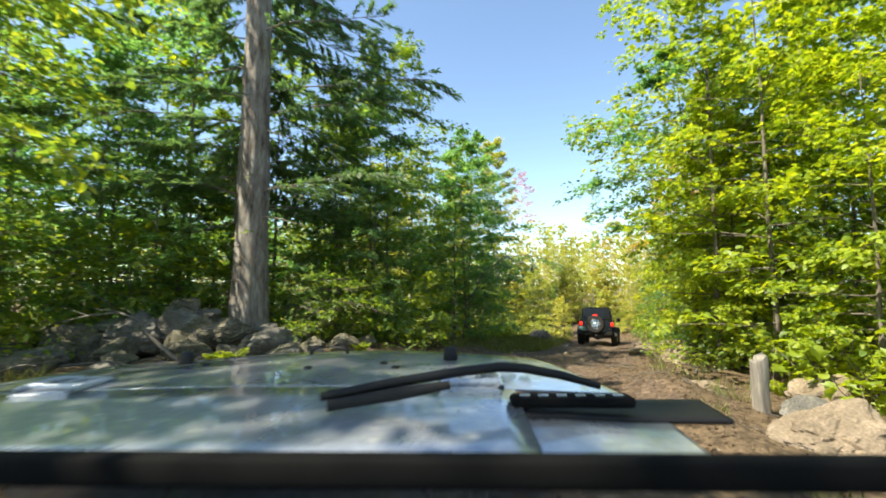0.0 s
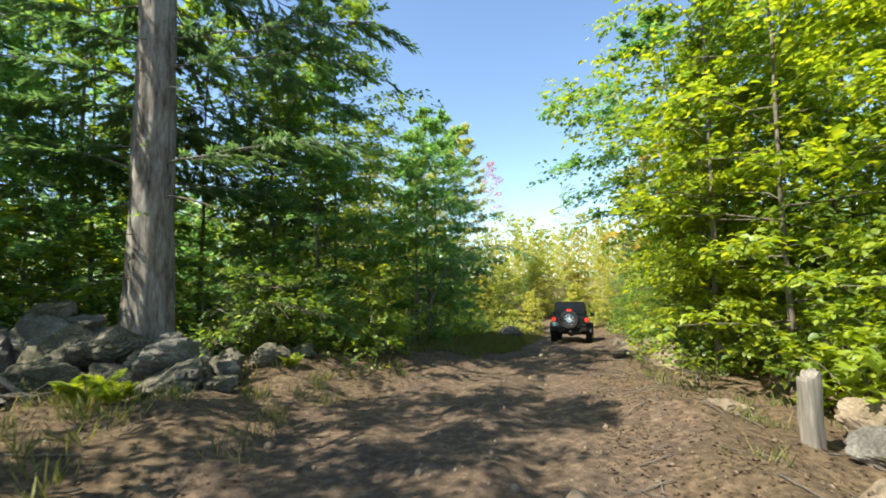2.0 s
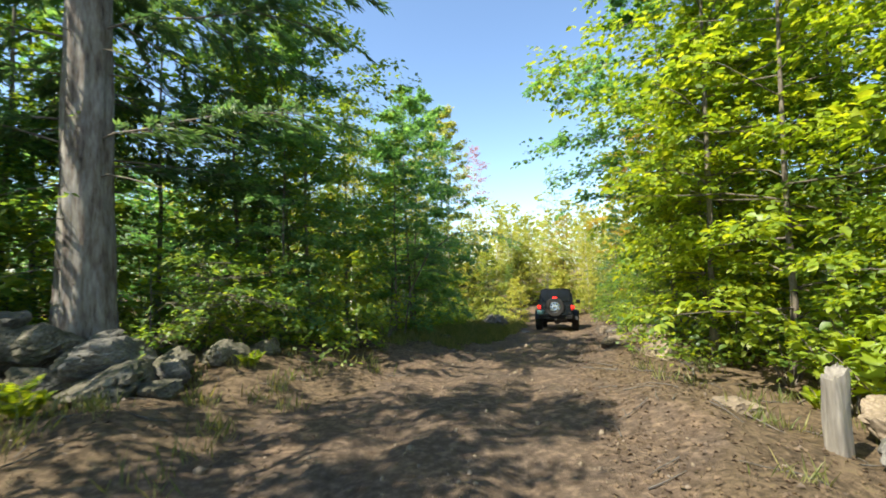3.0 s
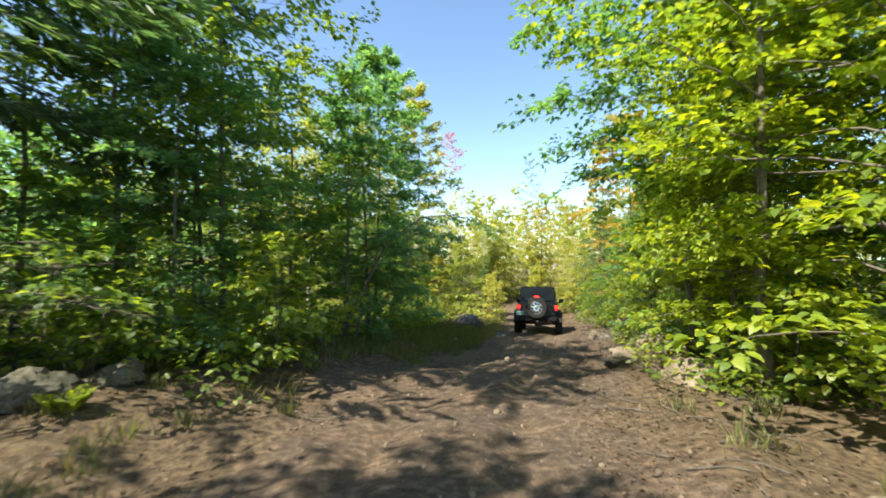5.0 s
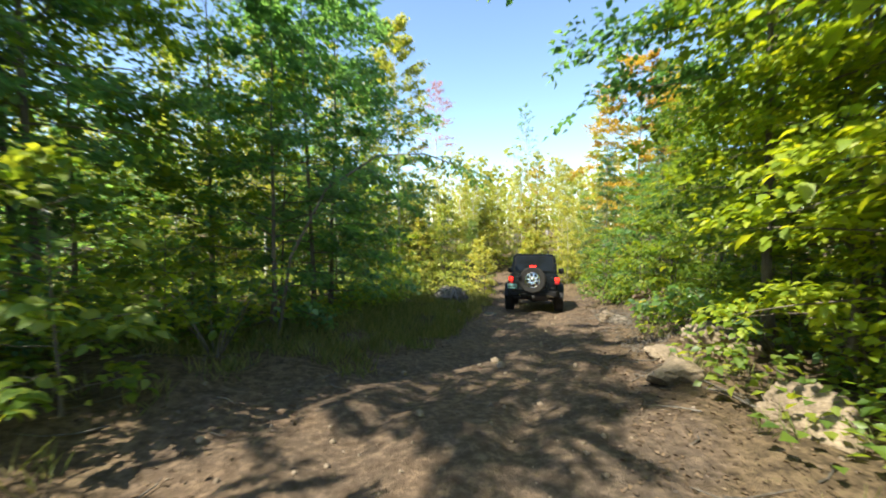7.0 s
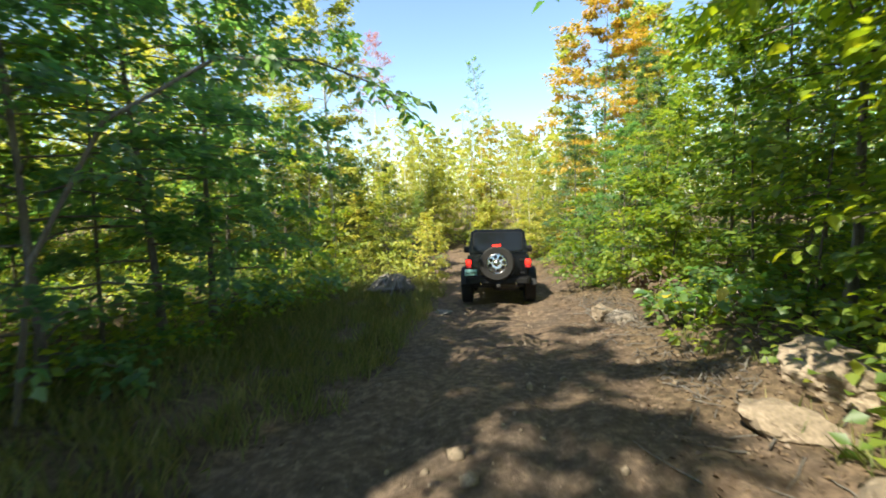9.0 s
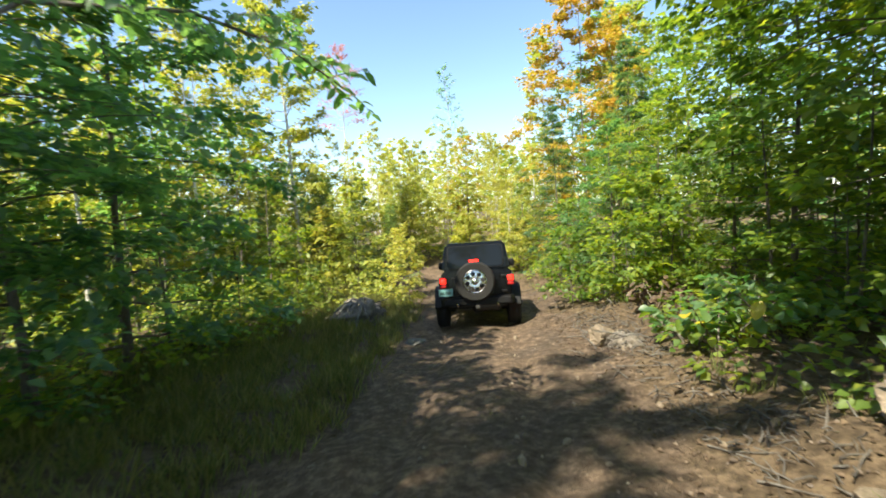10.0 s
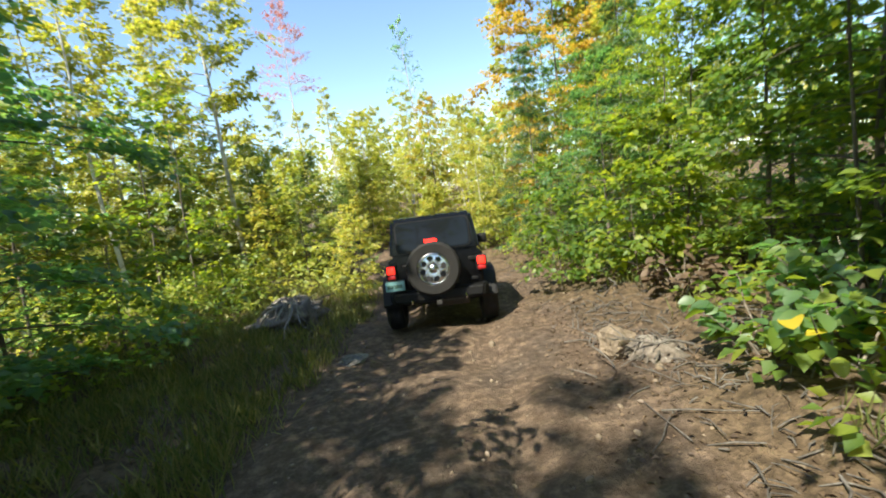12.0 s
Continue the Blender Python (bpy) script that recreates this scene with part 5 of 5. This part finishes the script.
def wheel(parent, m, name="wheel", label="", rim=True):
    w = part(name, TYRE, parent, label, m)
    if rim:
        part("rim", RIM_RING, w, "bright alloy rim", pose(0.06, 0, 0))
        part("hub", HUB, w, "", pose(0.06, 0, 0))
        part("brake_disc", RIM_BACK, w, "", pose(0.06, 0, 0))
        part("rim_face", RIM_FACE, w, "bright alloy wheel face with eight round windows", pose(0.06, 0, 0, 12))
    return w


def body_shell(name, sections, mat, bevel=0.03):
    """A closed hull through sections (y, half width low, half width high, z low, z high)."""
    bm = bmesh.new()
    rows = []
    for y, w0, w1, z0, z1 in sections:
        rows.append([bm.verts.new(p) for p in ((-w0, y, z0), (w0, y, z0), (w1, y, z1), (-w1, y, z1))])
    for a, b in zip(rows, rows[1:]):
        for i in range(4):
            bm.faces.new((a[i], a[(i + 1) % 4], b[(i + 1) % 4], b[i]))
    bm.faces.new(rows[0])
    bm.faces.new(rows[-1])
    bmesh.ops.bevel(bm, geom=[e for e in bm.edges], offset=bevel, segments=3, affect="EDGES")
    return finish(bm, name, mat, True, 30)


def flare_mesh(side):
    """A wheel-arch flare: an arched band, trapezoid as on off-road cars."""
    pts = [(-0.56, 0.52), (-0.42, 0.86), (-0.3, 0.95), (0.3, 0.95), (0.42, 0.86), (0.56, 0.52)]
    bm = bmesh.new()
    rows = []
    for y, z in pts:
        c = Vector((0, y, z - 0.45)).normalized()
        i0 = (0.66 * side, y - c.y * 0.0, z)
        rows.append([bm.verts.new(i0), bm.verts.new((0.92 * side, y, z - 0.02)), bm.verts.new((0.94 * side, y - c.y * 0.05, z - 0.07)), bm.verts.new((0.66 * side, y - c.y * 0.06, z - 0.08))])
    for a, b in zip(rows, rows[1:]):
        for i in range(4):
            bm.faces.new((a[i], a[(i + 1) % 4], b[(i + 1) % 4], b[i]))
    bm.faces.new(rows[0])
    bm.faces.new(rows[-1])
    bmesh.ops.bevel(bm, geom=bm.edges[:], offset=0.012, segments=2, affect="EDGES")
    return finish(bm, "fender_flare", BLACK_PLASTIC, True, 40)


def lead_car():
    """A boxy black off-road car; origin on the ground under its tailgate, facing +y."""
    car = tagged(new("off_road_car"), "dusty black boxy off-road car with brake lights lit", "car")
    part("body", body_shell("body", [(0.0, 0.72, 0.755, 0.64, 1.24), (1.2, 0.74, 0.765, 0.6, 1.25), (2.55, 0.74, 0.75, 0.6, 1.24), (2.62, 0.72, 0.72, 0.62, 1.2)], BLACK_PAINT), car)
    part("bonnet", body_shell("bonnet", [(2.6, 0.7, 0.66, 0.75, 1.2), (3.5, 0.6, 0.54, 0.75, 1.12), (3.85, 0.56, 0.5, 0.75, 1.08)], BLACK_PAINT), car)
    top = part("hardtop", body_shell("hardtop", [(0.02, 0.735, 0.64, 1.24, 1.86), (0.3, 0.735, 0.645, 1.24, 1.89), (2.0, 0.735, 0.645, 1.24, 1.9), (2.5, 0.72, 0.63, 1.24, 1.85)], BLACK_PAINT, 0.05), car, "matt black hard roof")
    # rear window and trim, slightly raked with the roof
    part("rear_window", panel("rear_window", round_rect(1.14, 0.45, 0.07), 0.03, DARK_GLASS), top, "tinted rear window", pose(0, -0.012, 1.56, -3))
    part("window_seal", panel("window_seal", round_rect(1.2, 0.5, 0.09), 0.02, BLACK_PLASTIC), top, "", pose(0, 0.0, 1.56, -3))
    for s in (-1, 1):
        part("quarter_window", panel("quarter_window", round_rect(0.75, 0.36, 0.06), 0.02, DARK_GLASS, "x"), top, "tinted side window", pose(s * 0.69 - 0.01, 0.75, 1.55, 0, s * -8.5, 0))
        part("side_window", panel("side_window", round_rect(0.8, 0.36, 0.06), 0.02, DARK_GLASS, "x"), top, "tinted side window", pose(s * 0.69 - 0.01, 1.75, 1.55, 0, s * -8.5, 0))
    gate = part("tailgate", panel("tailgate", round_rect(1.2, 0.62, 0.05), 0.04, BLACK_PAINT), car, "", pose(0, -0.025, 0.95))
    for z in (0.8, 1.12):
        part("hinge", box_mesh("hinge", (0.12, 0.03, 0.05), BLACK_PLASTIC, 0.008), gate, "", pose(0.58, -0.02, z - 0.95))
    part("gate_handle", box_mesh("gate_handle", (0.16, 0.04, 0.045), BLACK_PLASTIC, 0.012), gate, "", pose(-0.45, -0.02, 0.16))
    spare = wheel(car, pose(-0.03, -0.2, 1.04, 0, 0, -90), "spare_wheel", "spare wheel with bright alloy rim")
    part("wheel_carrier", box_mesh("wheel_carrier", (0.3, 0.16, 0.3), BLACK_PLASTIC, 0.03), car, "", pose(-0.03, -0.05, 1.04))
    mast = part("brake_light_bracket", box_mesh("brake_light_bracket", (0.05, 0.05, 0.4), BLACK_PLASTIC, 0.01), car, "", pose(-0.03, -0.14, 1.28))
    part("high_brake_light", box_mesh("high_brake_light", (0.2, 0.05, 0.055), BRAKE_RED, 0.012), mast, "lit red brake light", pose(0, -0.02, 0.19))
    for s in (-1, 1):
        hs = part("tail_light", box_mesh("tail_light", (0.17, 0.09, 0.24), BLACK_PLASTIC, 0.02), car, "", pose(s * 0.715, -0.03, 1.03))
        part("lens", box_mesh("lens", (0.125, 0.05, 0.12), BRAKE_RED, 0.015), hs, "lit red lens", pose(0, -0.035, 0.04))
        part("lower_lens", box_mesh("lower_lens", (0.125, 0.05, 0.06), LENS_RED, 0.012), hs, "", pose(0, -0.035, -0.07))
        part("mirror", box_mesh("mirror", (0.2, 0.12, 0.2), BLACK_PLASTIC, 0.04), car, "", pose(s * 0.92, 2.45, 1.33))
        part("mirror_arm", box_mesh("mirror_arm", (0.16, 0.05, 0.05), BLACK_PLASTIC, 0.012), car, "", pose(s * 0.78, 2.45, 1.26))
        for y in (0.62, 3.05):
            part("fender_flare", flare_mesh(s), car, "", pose(0, y, 0))
            wheel(car, pose(s * 0.79, y, 0.42, 0, 0, 0 if s > 0 else 180), "wheel", "knobbly off-road tyre on alloy rim")
        part("side_step", box_mesh("side_step", (0.1, 1.5, 0.07), BLACK_PLASTIC, 0.02), car, "", pose(s * 0.76, 1.85, 0.52))
    bumper = part("rear_bumper", body_shell("rear_bumper", [(-0.17, 0.7, 0.72, 0.54, 0.7), (0.06, 0.8, 0.8, 0.52, 0.72)], BLACK_PLASTIC, 0.025), car, "black steel rear bumper")
    for s in (-1, 1):
        part("tow_shackle", lathe_mesh("tow_shackle", [(0.05, -0.012), (0.062, 0), (0.05, 0.012), (0.038, 0), (0.05, -0.012)], CHROME, 18), bumper, "", pose(s * 0.42, -0.2, 0.56))
    part("tow_hitch", box_mesh("tow_hitch", (0.09, 0.16, 0.09), DARK_METAL, 0.01), bumper, "", pose(0, -0.18, 0.52))
    plate = part("number_plate", panel("number_plate", round_rect(0.3, 0.15, 0.015), 0.012, PLATE), car, "pale green plate", pose(-0.66, -0.19, 0.83))
    for i, (x, w) in enumerate(((-0.075, 0.09), (0.05, 0.12))):
        part("bar", box_mesh("bar", (w, 0.006, 0.055), PLATE_INK, 0.001), plate, "", pose(x, -0.004, -0.005))
    part("plate_bracket", box_mesh("plate_bracket", (0.3, 0.12, 0.16), BLACK_PLASTIC, 0.01), car, "", pose(-0.66, -0.11, 0.83))
    for y in (0.62, 3.05):
        part("axle", lathe_mesh("axle", [(0.0, -0.72), (0.05, -0.72), (0.05, -0.15), (0.13, -0.08), (0.13, 0.08), (0.05, 0.15), (0.05, 0.72), (0, 0.72)], DARK_METAL, 14), car, "", pose(0, y, 0.42))
    part("chassis", box_mesh("chassis", (0.9, 3.4, 0.16), DARK_METAL, 0.03), car, "", pose(0, 1.75, 0.56))
    part("silencer", lathe_mesh("silencer", [(0, -0.28), (0.1, -0.26), (0.1, 0.26), (0, 0.28)], DARK_METAL, 16), car, "dusty exhaust silencer", pose(0.2, 0.2, 0.47))
    return car


car = lead_car()
CX, CY = 7.47, 21.4
rear = np.array([ground_z(CX, CY), ground_z(CX + 1.0, CY + 2.3)])
car.matrix_basis = pose(CX, CY, float(rear[0]) - 0.02, math.degrees(math.atan2(rear[1] - rear[0], 2.5)), 0, -24)


def own_car():
    """The front of a silver car: bonnet, cowl, wiper and fittings; origin on the ground, facing +y."""
    root = tagged(new("silver_car"), "front of a silver off-road car with a dusty bonnet", "car")
    # bonnet: crowned sheet with rolled sides
    nx = 61
    us = np.concatenate([np.linspace(-1.32, -1.18, 10), np.linspace(-1.14, 0.86, 41), np.linspace(0.885, 1.0, 10)])
    ts = np.concatenate([[0, 0.003, 0.01], np.linspace(0.03, 0.97, 24), [0.985, 1.0]])
    v, f = [], []

    def crown(u, t):
        edge = max(0, u - 0.9) + max(0, -u - 1.22)
        return 1.282 - 0.143 * t ** 3.575 - 0.057 * min(1.1, abs(u)) ** 1.903 * (0.5 + 0.5 * t) - 10.0 * edge ** 2

    for t in ts:
        for u in us:
            v.append((u * (1.067 - 0.23 * t), 0.715 + 1.498 * t, crown(u, t)))
    for j in range(len(ts) - 1):
        for i in range(nx - 1):
            a = j * nx + i
            f.append((a, a + 1, a + nx + 1, a + nx))
    me = fast_mesh("bonnet", v, f, SILVER, True)
    hood = part("bonnet", me, root, "silver bonnet with dust and pale speckles")
    sol = hood.modifiers.new("thickness", "SOLIDIFY")
    sol.thickness, sol.offset = 0.006, -1
    # cowl behind the shut line: silver across, with a black plastic tray under the wiper
    for name, lo, hi, back, step, drop, mat in (("cowl", -1.3, 0.6, 0.706, 0.1, 0.0, SILVER), ("cowl_cover", 0.602, 1.12, 0.696, 0.034, 0.012, BLACK_PLASTIC), ("cowl_corner", 0.602, 0.96, 0.515, 0.062, 0.016, SILVER)):
        v, f = [], []
        for k in range(6):
            for u in np.linspace(lo, hi, 30):
                v.append((u * 1.067, back - step * k, crown(max(-1.22, min(u, 0.9)), 0) - 0.07 * (0.706 - back + step * k) - drop))
        for k in range(5):
            for i in range(29):
                a = k * 30 + i
                f.append((a, a + 30, a + 31, a + 1))
        cowl = part(name, fast_mesh(name, v, f, mat, True), root)
        sol = cowl.modifiers.new("thickness", "SOLIDIFY")
        sol.thickness, sol.offset = 0.012, -1
    for x in (-0.759, 0.43):
        part("rubber_stop", box_mesh("rubber_stop", (0.065, 0.045, 0.06), BLACK_PLASTIC, 0.012, (0.8, 0.8)), hood, "black rubber windscreen stop", pose(x, 1.27, crown(x / 0.98, 0.37) + 0.027))
    for x in (-0.85, 0.5):
        z = crown(x, 0.06)
        hinge = part("bonnet_hinge", body_shell("bonnet_hinge", [(0.66, 0.1, 0.095, z - 0.012, z + 0.008), (0.8, 0.092, 0.085, z - 0.012, z + 0.008), (0.9, 0.062, 0.055, z - 0.012, z + 0.004)], SILVER, 0.005), root, "silver cast bonnet hinge", pose(x, 0, 0))
        for s in (-1, 1):
            rail = [(s * 0.094, 0.67, z + 0.012), (s * 0.092, 0.75, z + 0.02), (s * 0.082, 0.83, z + 0.02), (s * 0.055, 0.893, z + 0.01)]
            V, F = tube_arrays([(rail, [0.009, 0.011, 0.011, 0.009])], 8)
            part("rail", fast_mesh("rail", V, F, SILVER, True), hinge)
            V, F = tube_arrays([([(s * 0.03, 0.75, z + 0.016), (s * 0.024, 0.886, z + 0.01)], [0.007, 0.007])], 8)
            part("rib", fast_mesh("rib", V, F, SILVER, True), hinge)
            for y in (0.79, 0.85):
                part("bolt", lathe_mesh("bolt", [(0, 0.008), (0.008, 0.008), (0.009, 0), (0.009, -0.004)], CHROME, 10, "z"), hinge, "", pose(s * 0.05, y, z + 0.009))
        part("cross_rail", box_mesh("cross_rail", (0.11, 0.022, 0.02), SILVER, 0.006), hinge, "", pose(0, 0.895, z + 0.006))
        part("knuckle", lathe_mesh("knuckle", [(0, -0.095), (0.014, -0.095), (0.014, -0.04), (0.011, -0.038), (0.011, 0.038), (0.014, 0.04), (0.014, 0.095), (0, 0.095)], SILVER, 14), hinge, "", pose(0, 0.725, z + 0.016))
    ln = [(-0.09, 0, -0.004), (-0.086, 0, 0.024), (-0.066, 0, 0.036), (0.066, 0, 0.036), (0.086, 0, 0.024), (0.09, 0, -0.004)]
    V, F = tube_arrays([(ln, np.full(6, 0.01))], 8)
    part("tie_loop", fast_mesh("tie_loop", V, F, BLACK_PLASTIC, True), hood, "black metal tie-down loop", pose(-0.167, 1.46, crown(-0.17, 0.5) - 0.002))
    for x, y in ((0.16, 1.12), (0.22, 1.03), (-0.12, 1.02), (-0.62, 1.18)):
        part("washer_jet", box_mesh("washer_jet", (0.028, 0.018, 0.012), BLACK_PLASTIC, 0.004), hood, "", pose(x, y, crown(x, (y - 0.715) / 1.498) + 0.003))
    # wiper lying along the glass foot
    arm = [(0.1, 0.475, 1.306), (0.3, 0.52, 1.335), (0.473, 0.546, 1.358), (0.58, 0.59, 1.362), (0.654, 0.617, 1.354), (0.76, 0.62, 1.334), (0.875, 0.62, 1.302)]
    V, F = tube_arrays([(arm, [0.012, 0.014, 0.014, 0.0145, 0.014, 0.013, 0.01])], 8)
    wiper = part("wiper_arm", fast_mesh("wiper_arm", V, F, BLACK_PLASTIC, True), root, "black windscreen wiper arm")
    V, F = tube_arrays([([(0.12, 0.47, 1.285), (0.3, 0.5, 1.308), (0.44, 0.53, 1.325)], [0.016, 0.018, 0.012])], 6)
    part("wiper_blade", fast_mesh("wiper_blade", V, F, RUBBER, True), wiper)
    grille = part("cowl_grille", box_mesh("cowl_grille", (0.34, 0.07, 0.03), MATT_BLACK, 0.012), root, "", pose(0.78, 0.575, 1.272))
    # small silver bars stand for the pale glints of the slots
    for i in range(6):
        part("grille_slot", box_mesh("grille_slot", (0.03, 0.012, 0.006), SILVER, 0.002), grille, "", pose(-0.13 + 0.052 * i, 0, 0.0145))
    # foot of the windscreen and top of the dashboard
    part("screen_seal", box_mesh("screen_seal", (2.66, 0.06, 0.055), MATT_BLACK, 0.012), root, "black windscreen seal", pose(0.08, 0.17, 1.245))
    dash = part("dashboard", body_shell("dashboard", [(-0.02, 1.26, 1.24, 0.95, 1.12), (0.14, 1.28, 1.26, 0.95, 1.2), (0.3, 1.3, 1.28, 0.95, 1.235), (0.445, 1.3, 1.3, 0.95, 1.245)], DASH, 0.02), root, "blue-grey moulded dashboard top", pose(0.08, -0.32, -0.03))
    for x in (-0.55, 0.1, 0.6):
        part("vent", box_mesh("vent", (0.36, 0.035, 0.012), BLACK_PLASTIC, 0.004), dash, "", pose(x, 0.38, 1.2425))
    # sides, nose and running gear
    part("nose", body_shell("nose", [(0.5, 0.72, 0.8, 0.7, 1.1), (2.05, 0.6, 0.66, 0.7, 1.08), (2.16, 0.58, 0.62, 0.72, 1.0)], SILVER, 0.03), root)
    part("front_bumper", body_shell("front_bumper", [(2.2, 0.75, 0.75, 0.55, 0.72), (2.4, 0.7, 0.7, 0.57, 0.7)], BLACK_PLASTIC, 0.03), root)
    part("tub", body_shell("tub", [(-1.9, 0.74, 0.76, 0.62, 0.95), (0.55, 0.74, 0.76, 0.62, 0.95)], SILVER, 0.03), root)
    for s in (-1, 1):
        for y in (-1.2, 1.6):
            part("fender_flare", flare_mesh(s), root, "", pose(0, y, 0))
            wheel(root, pose(s * 0.79, y, 0.41 + float(ground_z(OWN_X + s * 0.79, OWN_Y + y)) + 0.012, 0, 0, 0 if s > 0 else 180), "wheel", "knobbly off-road tyre on alloy rim")
    return root


OWN_X, OWN_Y = -0.43, 0.7
own = own_car()
own.matrix_basis = pose(OWN_X, OWN_Y, 0.005, 0, -0.4, -1.9)
